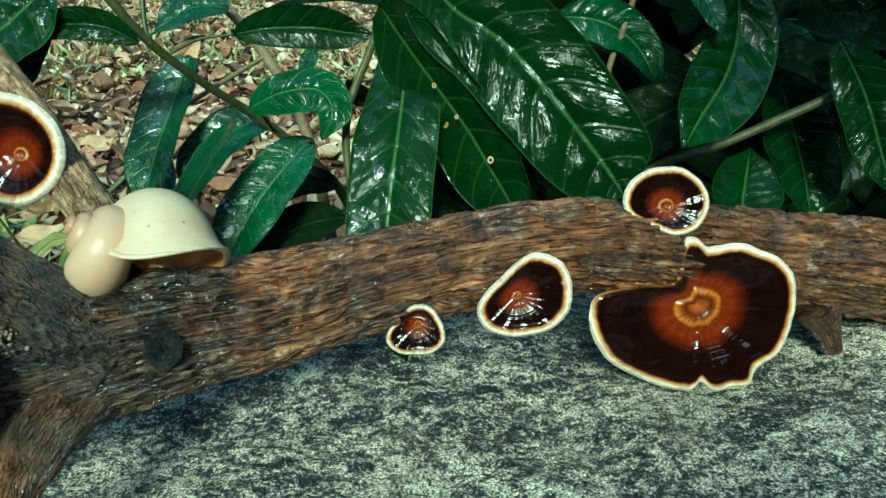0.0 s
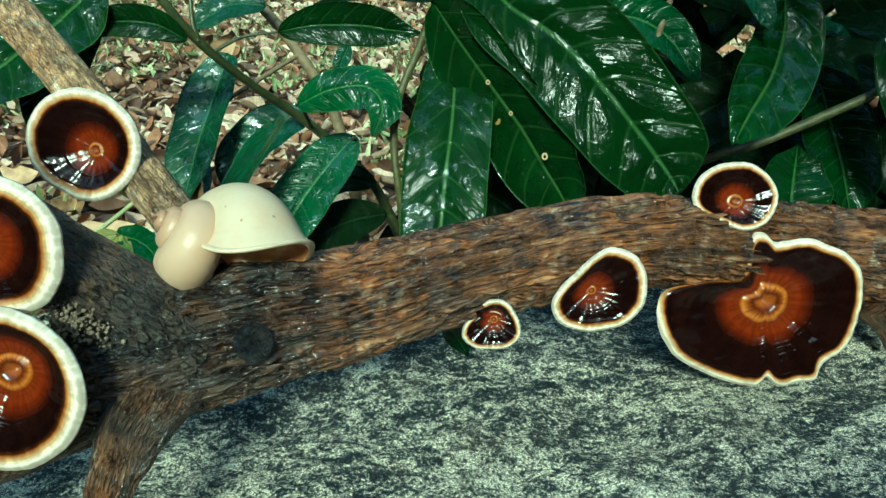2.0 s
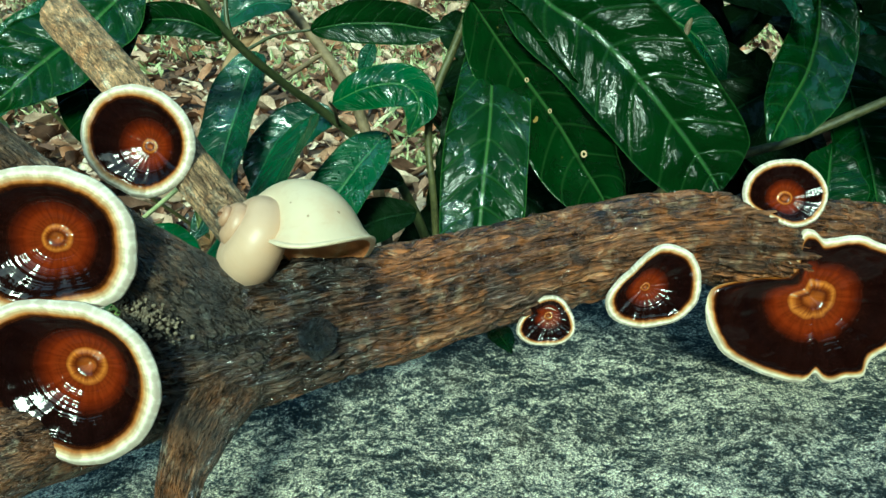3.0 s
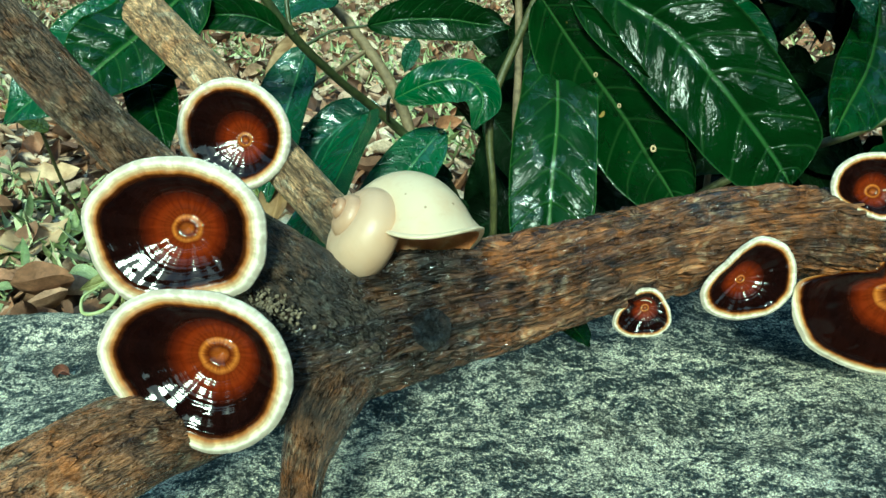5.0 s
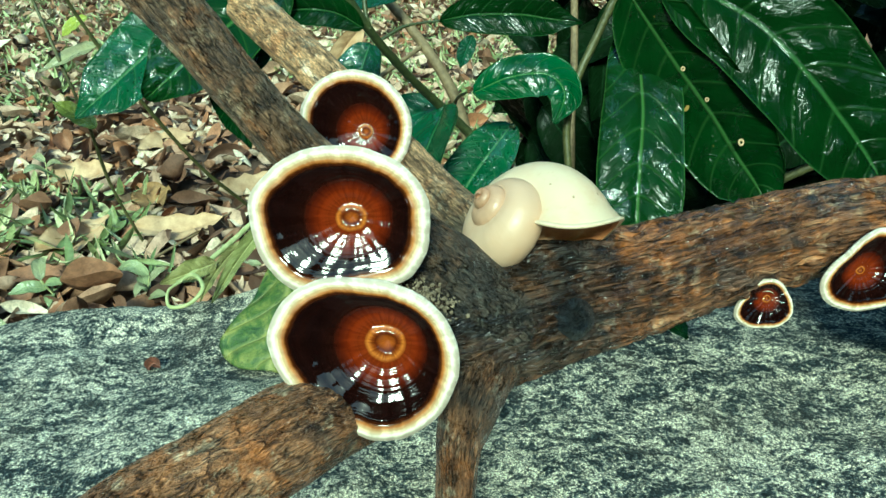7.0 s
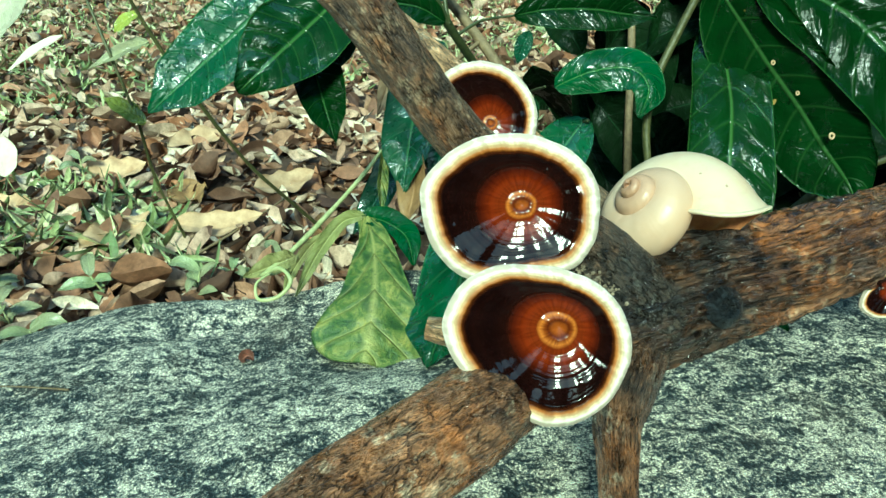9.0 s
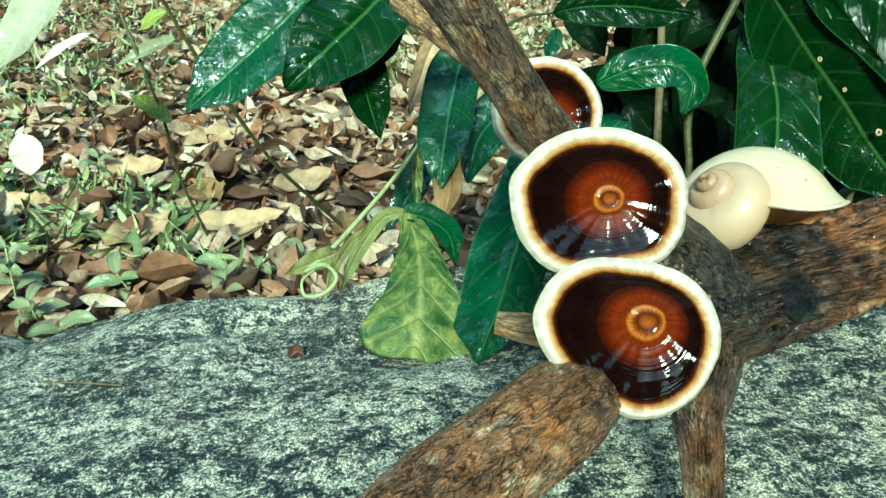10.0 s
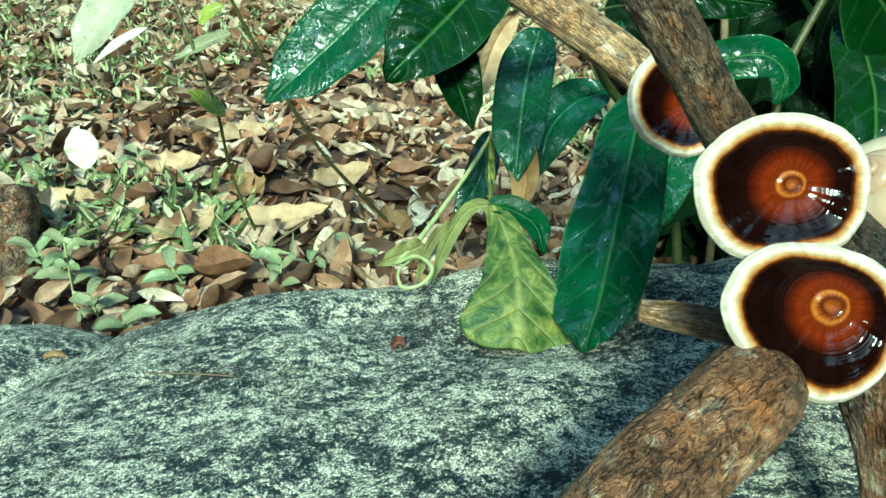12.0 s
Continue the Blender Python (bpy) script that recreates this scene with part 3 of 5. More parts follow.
def knot_mesh(at, size):
    """A low collar round a small hollow, on the side of the limb that looks out."""
    a = np.linspace(0, 2 * np.pi, 40, endpoint=False)[None]
    prof = np.array([(1.5, -0.5), (1.25, -0.12), (1.05, 0.14), (0.85, 0.30), (0.66, 0.24), (0.52, -0.05), (0.44, -0.40), (0.32, -0.38), (0.18, -0.06), (0.03, 0.0)])
    r, h = prof[:, :1] * size, prof[:, 1:] * size
    r = r * (1 + 0.12 * grain(np.cos(a) * 2, np.sin(a) * 2, prof[:, :1] * 3))
    h = h + 0.05 * size * grain(np.cos(a) * 3 * prof[:, :1], np.sin(a) * 3 * prof[:, :1], 3)
    v = np.array(at) + (r * np.cos(a))[..., None] * np.array(RIGHT) + (r * np.sin(a))[..., None] * np.array(UP) + (h + 0 * a)[..., None] * np.array(OUT)
    uv = np.stack([np.broadcast_to(a / (2 * np.pi), h.shape), np.broadcast_to(r, h.shape) * CM], -1)
    return surface("knot", v.reshape(-1, 3), grid_faces(len(prof) - 1, 40, True), uv.reshape(-1, 2))


part("knot", knot_mesh((-7.55, 13.95, 18.2), 0.38), BARK_KNOT, branch, "dark wet ring of a healed knot")

def crust_mesh(at, reach, count, seed):
    """A crumbly crust: many small grains clinging to the bark."""
    r = np.random.default_rng(seed)
    bm = bmesh.new()
    for k in range(count):
        q = r.normal(0, 0.5, 2)
        p = Vector(at) + RIGHT * reach[0] * q[0] + UP * (reach[1] * q[1] - 0.35 * reach[0] * q[0]) + OUT * (r.uniform(-0.05, 0.12) - 0.22 * float(q @ q))
        size = r.uniform(0.02, 0.065)
        m = Matrix.Translation(p * CM) @ Euler(r.uniform(0, 6, 3)).to_matrix().to_4x4() @ Matrix.Diagonal((size * CM, size * CM * r.uniform(0.6, 1.5), size * CM * r.uniform(0.6, 1.2), 1))
        bmesh.ops.create_icosphere(bm, subdivisions=1, radius=1, matrix=m)
    me = bpy.data.meshes.new("crust")
    bm.to_mesh(me)
    bm.free()
    return me


part("crust", crust_mesh((-11.7, 13.3, 19.3), (0.95, 0.5), 260, 5), CRUST, branch, "crumbly beige crust on the bark of the fork")

# ---- bracket fungi ----
def cap_mesh(rim, dish, seed=0.0, thick=0.16, bare=(), core=0.15, narrow=1.1):
    """A shallow glossy dish round a small navel, with a thick rolled margin; local x right, y up, z out.
    rim: how far the margin reaches from the navel, in centimetres, on the way round in degrees."""
    seg = 288
    ang = np.linspace(0, 2 * np.pi, seg, endpoint=False)
    turns, reach = np.array(rim, float).T
    turns, reach = np.concatenate([turns[-2:] - 360, turns, turns[:3] + 360]), np.concatenate([reach[-2:], reach, reach[:3]])
    slope = np.gradient(reach, turns)
    deg = np.degrees(ang)
    i = np.clip(np.searchsorted(turns, deg, "right") - 1, 1, len(turns) - 3)
    w = turns[i + 1] - turns[i]
    u = (deg - turns[i]) / w
    edge = reach[i] * (1 + 2 * u) * (1 - u) ** 2 + slope[i] * w * u * (1 - u) ** 2 + reach[i + 1] * u * u * (3 - 2 * u) + slope[i + 1] * w * u * u * (u - 1)
    edge = edge * (1 + 0.008 * grain(np.cos(ang) * 5 + seed, np.sin(ang) * 5, 0) + 0.004 * grain(np.cos(ang) * 14 + seed, np.sin(ang) * 14, 2))
    size = float(edge.mean())
    torn = np.zeros_like(ang)
    for turn, wide in bare:
        torn = np.maximum(torn, np.exp(-(((deg - turn + 180) % 360 - 180) / wide) ** 4))
    s = np.concatenate([np.linspace(0.012, 0.88, 58), np.linspace(0.895, 1.0, 14)])
    S = s[:, None]
    ring = (0.5 * size + 0.5 * edge) * S
    x, y = np.cos(ang) * edge * S, np.sin(ang) * edge * S
    reach_in = np.minimum(ring / size, 1.3)
    bowl = dish * reach_in ** 1.5 * (1 - 0.35 * np.clip((S - 0.72) / 0.28, 0, 1) ** 2)
    navel = 0.35 * core * size * (0.7 * np.exp(-((ring / size - 0.55 * core) / (0.36 * core)) ** 2) - 0.25 * np.exp(-(ring / size / (0.3 * core)) ** 2))
    wrinkle = 0.012 * grain(np.cos(ang) * 5, np.sin(ang) * 5, S * 2 + seed) * np.clip(S * 2, 0, 1) + 0.007 * grain(S * 14 + seed, np.cos(ang), np.sin(ang))
    flutter = 0.07 * size * S ** 3 * grain(np.cos(ang) * 1.3 + seed, np.sin(ang) * 1.3, 5.0) + 0.007 * size * S ** 6 * grain(np.cos(ang) * 6 + seed, np.sin(ang) * 6, 7.0)
    lip = -0.5 * thick * np.clip((S - 0.93) / 0.07, 0, 1) ** 2
    rows = [np.stack([x, y, bowl + navel + wrinkle + flutter + lip], -1)]
    inner = np.minimum(ring / size, 0.74)
    inner = np.where(inner < core, inner * 0.15 / core, 0.15 + (inner - core) * 0.62 / (0.74 - core))
    outer = np.maximum(1 - narrow * edge * (1 - S) / size * (1 - 0.2 * torn), 0.6)
    mix = np.clip((S - 0.45) / 0.4, 0, 1)
    mix = mix * mix * (3 - 2 * mix)
    zone = np.clip((inner * (1 - mix) + outer * mix) * (1 - 0.21 * torn * np.clip(S * 2 - 0.8, 0, 1)), 0, 1)
    uv = [np.stack([np.broadcast_to(ang / (2 * np.pi), zone.shape), zone], -1)]
    back = np.array([1.0, 0.97, 0.9, 0.75, 0.55, 0.35, 0.2])[:, None]
    full = 0.5 + 0.5 * edge / size
    bz = dish * np.minimum(full * back, 1.3) ** 1.5 * (1 - 0.35 * np.clip((back - 0.72) / 0.28, 0, 1) ** 2) - thick * np.where(back > 0.99, 0.8, 1.15) - 0.25 * thick * (1 - back)
    bz = bz + 0.07 * size * back ** 3 * grain(np.cos(ang) * 1.3 + seed, np.sin(ang) * 1.3, 5.0)
    rows.append(np.stack([np.cos(ang) * edge * back, np.sin(ang) * edge * back, bz], -1))
    uv.append(np.stack([np.broadcast_to(ang / (2 * np.pi), bz.shape), 0.96 * (1 - 0.2 * torn) + 0 * bz], -1))
    n = len(s) + len(back) - 1
    faces = grid_faces(n, seg, True)[:, ::-1].tolist()
    faces.append(list(range(seg)))
    faces.append(list(range(n * seg, n * seg + seg))[::-1])
    return surface("cap", np.concatenate(rows).reshape(-1, 3), faces, np.concatenate(uv).reshape(-1, 2))


def bracket(label, at, rim, dish, root, lean=0.0, **form):
    """A stalked bracket whose navel stands at the given place, looking out at the open side."""
    ob = thing("bracket_fungus", label, "fungus", "bracket fungi on the branch")
    turn = Matrix((RIGHT, UP, OUT)).transposed().to_4x4() @ pose(0, 0, 0, lean)
    c = part("cap", cap_mesh(rim, dish, **form), ZONED, ob)
    c.matrix_basis = Matrix.Translation(Vector(at) * CM) @ turn
    a = np.array(at, float) - 0.12 * np.array(OUT)
    r = np.array(root, float)
    part("stalk", tube([[*a, 0.34], [*(a * 0.6 + r * 0.4), 0.22], [*r, 0.30]], 20, 14, 0, 0.02, dish, False), FLESH, ob)
    return ob


bracket("round glossy dark brown cap with cream margin on the rear limb", (-13.71, 19.88, 21.72), ((4, 1.53), (47, 1.66), (74, 1.81), (103, 2.01), (132, 2.2), (160, 2.22), (188, 2.09), (208, 1.94), (232, 1.75), (261, 1.7), (285, 1.6), (318, 1.53)), 0.50, (-13.7, 20.9, 21.7), lean=6, seed=1.0, core=0.13)
bracket("wide glossy brown cap with cream margin above another", (-13.36, 13.57, 21.37), ((13, 1.88), (41, 1.78), (72, 1.69), (104, 1.78), (133, 2.04), (148, 2.22), (167, 2.48), (186, 2.47), (207, 2.4), (228, 2.29), (246, 2.06), (268, 1.86), (290, 1.86), (313, 2.04), (331, 2.01), (352, 1.92)), 0.45, (-13.2, 14.7, 20.4), lean=6, seed=2.0, core=0.18)
bracket("large glossy red-brown cap with cream margin low on the fork", (-12.48, 12.08, 18.78), ((15, 1.54), (47, 1.41), (85, 1.43), (118, 1.76), (143, 2.35), (160, 2.69), (175, 2.84), (188, 2.76), (202, 2.6), (218, 2.55), (236, 2.45), (250, 2.37), (266, 2.43), (295, 2.26), (322, 1.99), (351, 1.73)), 0.50, (-12.0, 13.6, 17.3), lean=4, seed=3.0, core=0.23)
bracket("tiny brown cap with broad cream margin and a notch", (-0.79, 16.94, 17.09), ((17, 0.71), (58, 0.68), (98, 0.64), (126, 0.64), (157, 0.79), (172, 0.61), (189, 0.91), (210, 1.16), (231, 1.14), (265, 1.0), (300, 1.04), (325, 1.02), (350, 0.84)), 0.14, (-0.6, 18.0, 17.4), lean=6, seed=4.0, core=0.15, bare=((166, 16),))
bracket("kidney-shaped brown cap with a cream margin", (2.35, 17.55, 17.79), ((0, 1.75), (27, 1.81), (49, 1.7), (68, 1.5), (90, 1.09), (125, 0.8), (175, 1.01), (200, 1.34), (223, 1.46), (251, 1.39), (289, 1.39), (322, 1.61), (345, 1.74)), 0.22, (2.7, 18.8, 17.8), lean=7, seed=5.0, core=0.10)
bracket("largest fan-shaped dark brown cap with a torn upper edge", (9.08, 19.47, 16.28), ((0, 3.4), (21, 3.42), (33, 3.17), (46, 2.83), (59, 2.65), (75, 2.26), (86, 2.16), (97, 2.49), (106, 2.45), (114, 1.86), (131, 1.33), (156, 1.88), (166, 2.79), (173, 3.72), (182, 3.94), (192, 3.94), (209, 3.76), (228, 3.44), (245, 3.24), (260, 3.17), (269, 3.11), (275, 2.85), (280, 3.15), (294, 3.24), (305, 3.4), (309, 3.22), (331, 3.38), (348, 3.36)), 0.55, (10.1, 21.6, 16.0), lean=9, seed=6.0, core=0.26, narrow=2.1, bare=((150, 34),))
bracket("small oval brown cap on the upper side of the branch", (7.70, 20.31, 19.73), ((5, 1.45), (33, 1.45), (63, 1.41), (97, 1.37), (130, 1.47), (161, 1.56), (183, 1.47), (204, 1.13), (222, 0.94), (245, 0.86), (268, 0.92), (289, 1.06), (318, 1.23), (344, 1.37)), 0.28, (8.4, 21.6, 18.4), lean=4, seed=7.0, core=0.20, narrow=1.3)

# ---- snail shell ----
TURNS = 3.6


def shell_meshes(turns=TURNS, grow=2.09, reach=1.19, bore=1.22, drop=1.01):
    """A coiled shell about local z, apex at +z; the mouth closes the last turn."""
    n, seg = 300, 64
    th = np.linspace(0, turns * 2 * np.pi, n + 1)
    k = grow ** ((th - th[-1]) / (2 * np.pi))
    ang = np.linspace(0, 2 * np.pi, seg, endpoint=False)
    flare = 1 + 0.10 * np.clip((th - th[-1] + 0.22) / 0.22, 0, 1) ** 2
    end = np.clip((th - th[-1] + 1.6) / 1.6, 0, 1) ** 2
    r, rho = reach * k, bore * k * flare * (1 - 0.10 * end) * (1 - 0.05 * np.clip((0.5 - k) / 0.2, 0, 1))
    zc = drop * 2.0 * (1 - k) - 0.4 * end + 0.20 * np.clip((0.40 - k) / 0.40, 0, 1)
    ca, sa = np.cos(ang)[None, :, None], np.sin(ang)[None, :, None]
    late = end[:, None]
    sweep = th[:, None] + late * (0.5 * np.sin(ang)[None] + 0.1 * np.cos(ang)[None] + 0.05)
    out = np.stack([np.cos(-sweep), np.sin(-sweep), 0 * sweep], -1)
    ridge = 1 + 0.006 * grain(th * 9, 0, 0)[:, None, None]
    v = out * (r[:, None, None] + rho[:, None, None] * ca * ridge) + np.array([0, 0, 1.0]) * (zc[:, None, None] + 1.05 * rho[:, None, None] * sa * ridge)
    uv = np.stack([np.broadcast_to(ang / (2 * np.pi), (n + 1, seg)), np.broadcast_to((th / th[-1])[:, None], (n + 1, seg))], -1)
    body = surface("whorls", v.reshape(-1, 3), grid_faces(n, seg, True).tolist() + [list(range(seg))], uv.reshape(-1, 2))
    ring = v[-1]
    mid = ring.mean(0)
    t = np.array([-np.sin(-th[-1]), np.cos(-th[-1]), 0]) * -1
    rows = [ring + t * 0.0, mid + (ring - mid) * 1.07 + t * 0.05, mid + (ring - mid) * 1.07 + t * 0.14, mid + (ring - mid) * 0.97 + t * 0.17, mid + (ring - mid) * 0.84 - t * 0.06, mid + (ring - mid) * 0.6 - t * 0.14, mid + (ring - mid) * 0.1 - t * 0.18]
    lip = surface("lip", np.concatenate(rows[:4]), grid_faces(3, seg, True))
    throat = surface("mouth", np.concatenate(rows[3:]), grid_faces(3, seg, True))
    return body, lip, throat


def snail_shell(at, axis, mouth, size):
    """A shell whose apex points along axis and whose last turn ends towards mouth."""
    ob = thing("snail_shell", "empty cream and pinkish coiled snail shell lying on the branch", "shell")
    z = Vector(axis).normalized()
    x = (Vector(mouth) - z * z.dot(Vector(mouth))).normalized()
    q = Matrix((x, z.cross(x), z)).transposed().to_4x4()
    m = Matrix.Translation(Vector(at) * CM) @ q @ pose(0, 0, 0, 0, 0, 360 * TURNS) @ Matrix.Scale(size, 4)
    for name, me, mat in zip(("whorl", "lip", "mouth"), shell_meshes(), (SHELL, SHELL_LIP, MOUTH)):
        part(name, me, mat, ob).matrix_basis = m
    return ob


snail_shell((-8.63, 16.12, 19.68), RIGHT * -0.704 + UP * 0.532 + OUT * 0.470, RIGHT * 0.696 + UP * 0.385 + OUT * 0.607, 1.051)


# ---- shrub ----
def leaf_mesh(mid, width, facing, fold=0.25, ripple=0.05, curl=0.0, belly=0.45, n=64, m=20, seed=0.0, veins=9.0, twist=0.0, wave=0.05, asym=0.0, blunt=False, shape=0.72):
    """A blade along the midrib places (cm), half as wide as given, with quilted fields between side veins."""
    c = spline(mid, n)
    t = np.gradient(c, axis=0)
    t /= np.linalg.norm(t, axis=1)[:, None]
    f = np.array(facing, float)
    side = np.cross(t, f)
    side /= np.linalg.norm(side, axis=1)[:, None]
    nor = np.cross(side, t)
    v = np.linspace(0, 1, n + 1)
    if twist:
        a = radians(twist) * v[:, None]
        side, nor = side * np.cos(a) + nor * np.sin(a), nor * np.cos(a) - side * np.sin(a)
    e = belly / (1 - belly)
    hw = width * (np.clip(v, 0, 1) ** e * (1 - v)) ** shape
    hw = hw * (1 - 0.6 * np.clip((v - 0.80) / 0.2, 0, 1) ** 1.0 * (1 - np.clip((v - 0.93) / 0.07, 0, 1) * 0.3))
    if blunt:
        hw = (0.17 + 0.83 * np.clip(v / 0.78, 0, 1) ** 1.2) * np.sqrt(np.clip(1 - 0.75 * np.clip((v - 0.78) / 0.22, 0, 1) ** 2.4, 0, 1))
    hw = hw / hw.max() * width
    hw = np.maximum(hw, 0.035)
    u = np.linspace(-1, 1, m + 1)[None]
    V1 = v[:, None]
    au = np.abs(u)
    phase = V1 * veins - 1.1 * au ** 1.4
    quilt = np.abs(np.sin(np.pi * (phase + 0.5))) ** 0.7 * ripple * 1.7 * np.clip(au * 4, 0, 1) * np.clip(1.15 - au, 0, 1)
    rise = fold * au * hw[:, None] - curl * au ** 2 * hw[:, None] + quilt - 0.04 * np.exp(-(au / 0.06) ** 2)
    rise = rise + wave * width * au ** 2 * np.sin(V1 * 17 + seed * 3 + u * 1.5) + 0.05 * width * grain(V1 * 3 + seed, u * 1.5, seed)
    spread = (u + asym * au) * hw[:, None] * (1 + 0.03 * grain(V1 * 8 + seed, u, seed))
    p = c[:, None] + side[:, None] * spread[..., None] + nor[:, None] * rise[..., None]
    uv = np.stack([np.broadcast_to((u + 1) / 2, spread.shape), np.broadcast_to(V1, spread.shape)], -1).reshape(-1, 2)
    lower = p - nor[:, None] * 0.025
    k = (n + 1) * (m + 1)
    faces = grid_faces(n, m)
    rim = list(range(0, m + 1)) + [i * (m + 1) + m for i in range(1, n + 1)] + [n * (m + 1) + j for j in range(m - 1, -1, -1)] + [i * (m + 1) for i in range(n - 1, 0, -1)]
    skirt = [[rim[i], rim[(i + 1) % len(rim)], rim[(i + 1) % len(rim)] + k, rim[i] + k] for i in range(len(rim))]
    allf = faces.tolist() + (faces[:, ::-1] + k).tolist() + skirt
    return surface("leaf", np.concatenate([p.reshape(-1, 3), lower.reshape(-1, 3)]), allf, np.concatenate([uv, uv]))


def leaf(owner, mid, width, facing=(0, -0.899, 0.438), mat=None, label="", **form):
    return part("leaf", leaf_mesh(mid, width, facing, **form), mat or LEAF, owner, label)


def stem(owner, rows, mat, name="stem", seg=14, n=40, rough=0.012):
    return part(name, tube(rows, seg, n, rough, 0.02, rows[0][0], True, 8.0), mat, owner)


shrub = thing("glossy_shrub", "leafy shrub with large wet dark green leaves", "shrub")
broad = leaf(shrub, [(-1.2, 30.8, 27.3), (0.4, 29.2, 25.4), (2.4, 28.2, 24.2), (4.2, 27.1, 22.5), (6.3, 26.1, 20.1), (7.4, 25.6, 18.7), (7.8, 25.4, 18.1)], 2.47, (0.05, -0.98, 0.14), LEAF, fold=0.10, ripple=0.13, shape=0.52, seed=1.0)
leaf(shrub, [(-1.7, 32.1, 23.9), (-1.8, 30.6, 22.3), (-2.0, 28.3, 20.4), (-2.3, 26.7, 18.4), (-2.5, 25.5, 16.6), (-2.6, 24.6, 15.2), (-2.7, 24.0, 14.2)], 1.95, (-0.06, -0.90, 0.43), LEAF_WET, fold=0.06, ripple=0.10, belly=0.5, shape=0.42, seed=2.0)
spotted = leaf(shrub, [(-2.9, 30.4, 25.4), (-1.8, 29.7, 23.9), (-0.4, 29.1, 22.1), (1.1, 28.2, 20.2), (2.2, 27.2, 18.5), (3.0, 26.4, 17.4), (3.7, 25.7, 16.1)], 2.20, (-0.66, -0.74, 0.10), LEAF_SPOT, "dark green leaf with small insect holes", fold=0.08, ripple=0.05, shape=0.5, seed=3.0)
leaf(shrub, [(14.8, 34.6, 26.5), (15.0, 33.8, 23.9), (14.2, 32.4, 21.9), (12.5, 30.5, 20.2), (11.5, 29.2, 19.1)], 2.04, (0.18, -0.80, 0.55), LEAF_WET, fold=0.30, ripple=0.13, shape=0.6, seed=4.0)
leaf(shrub, [(11.5, 32.7, 26.7), (12.4, 32.1, 25.5), (13.3, 31.4, 23.9)], 0.75, (0.1, -0.8, 0.5), LEAF_BLUE, seed=5.0)
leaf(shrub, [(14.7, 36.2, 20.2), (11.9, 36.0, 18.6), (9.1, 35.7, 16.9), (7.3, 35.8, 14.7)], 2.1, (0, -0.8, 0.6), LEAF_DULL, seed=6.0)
leaf(shrub, [(7.2, 42.4, 23.7), (9.9, 42.3, 23.4), (12.2, 41.6, 22.1), (13.9, 40.3, 19.3)], 1.50, (0.3, -0.9, 0.2), LEAF_MID, fold=0.3, seed=7.0)
leaf(shrub, [(14.1, 27.3, 15.6), (14.7, 29.0, 17.2), (15.3, 30.5, 18.7)], 1.6, (-0.1, -0.8, 0.6), LEAF, belly=0.4, seed=8.0)
leaf(shrub, [(20.8, 39.5, 20.0), (21.4, 38.2, 17.9), (21.9, 36.6, 15.5), (22.0, 34.2, 12.5)], 2.4, (0.1, -0.88, 0.22), LEAF, seed=9.0)
leaf(shrub, [(21.0, 35.0, 23.3), (22.0, 33.2, 20.8), (22.8, 32.0, 18.3), (23.5, 30.8, 15.9)], 1.5, (-0.3, -0.85, 0.22), LEAF, seed=10.0)
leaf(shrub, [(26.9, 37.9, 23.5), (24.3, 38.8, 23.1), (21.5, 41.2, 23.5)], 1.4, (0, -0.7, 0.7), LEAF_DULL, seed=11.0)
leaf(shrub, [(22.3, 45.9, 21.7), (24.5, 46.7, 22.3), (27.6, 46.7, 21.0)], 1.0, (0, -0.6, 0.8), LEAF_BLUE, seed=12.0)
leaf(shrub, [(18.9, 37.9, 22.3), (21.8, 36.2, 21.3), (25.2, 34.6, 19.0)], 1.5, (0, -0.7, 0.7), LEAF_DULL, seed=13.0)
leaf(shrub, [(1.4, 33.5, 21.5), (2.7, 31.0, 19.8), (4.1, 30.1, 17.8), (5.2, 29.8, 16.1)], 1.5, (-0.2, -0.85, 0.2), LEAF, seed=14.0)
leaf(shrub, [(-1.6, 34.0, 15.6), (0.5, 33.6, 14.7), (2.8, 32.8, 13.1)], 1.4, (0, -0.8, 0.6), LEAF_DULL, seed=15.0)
leaf(shrub, [(-15.2, 32.9, 23.4), (-16.7, 32.7, 24.2), (-18.9, 32.2, 24.3), (-21.8, 31.2, 23.6)], 0.8, (0, -0.95, 0.25), LEAF, seed=16.0)
leaf(shrub, [(-15.8, 40.9, 21.5), (-16.7, 39.1, 19.1), (-17.3, 36.6, 16.3), (-17.7, 34.2, 13.6)], 1.79, (-0.25, -0.85, 0.45), LEAF_DEW, fold=0.35, shape=0.5, seed=17.0)
leaf(shrub, [(-11.2, 40.5, 17.6), (-13.5, 39.7, 17.0), (-15.2, 38.4, 15.5), (-15.9, 36.7, 13.2)], 1.64, (0, -0.7, 0.7), LEAF_BLUE, shape=0.55, seed=19.0)
leaf(shrub, [(-7.3, 34.2, 18.2), (-8.7, 32.9, 16.8), (-10.1, 31.4, 15.2), (-11.1, 30.0, 13.6), (-11.7, 29.0, 12.2)], 1.63, (-0.15, -0.82, 0.55), LEAF_DEW, fold=0.2, shape=0.6, seed=20.0)
leaf(shrub, [(-5.7, 34.1, 13.5), (-7.8, 33.4, 13.3), (-9.8, 32.5, 12.5), (-11.9, 31.7, 10.8)], 1.35, (0, -0.75, 0.65), LEAF_DULL, seed=21.0)
leaf(shrub, [(-6.6, 37.7, 14.0), (-8.7, 37.8, 14.3), (-10.9, 37.4, 13.5), (-12.5, 36.7, 11.9)], 1.1, (0, -0.7, 0.7), LEAF_DULL, seed=22.0)
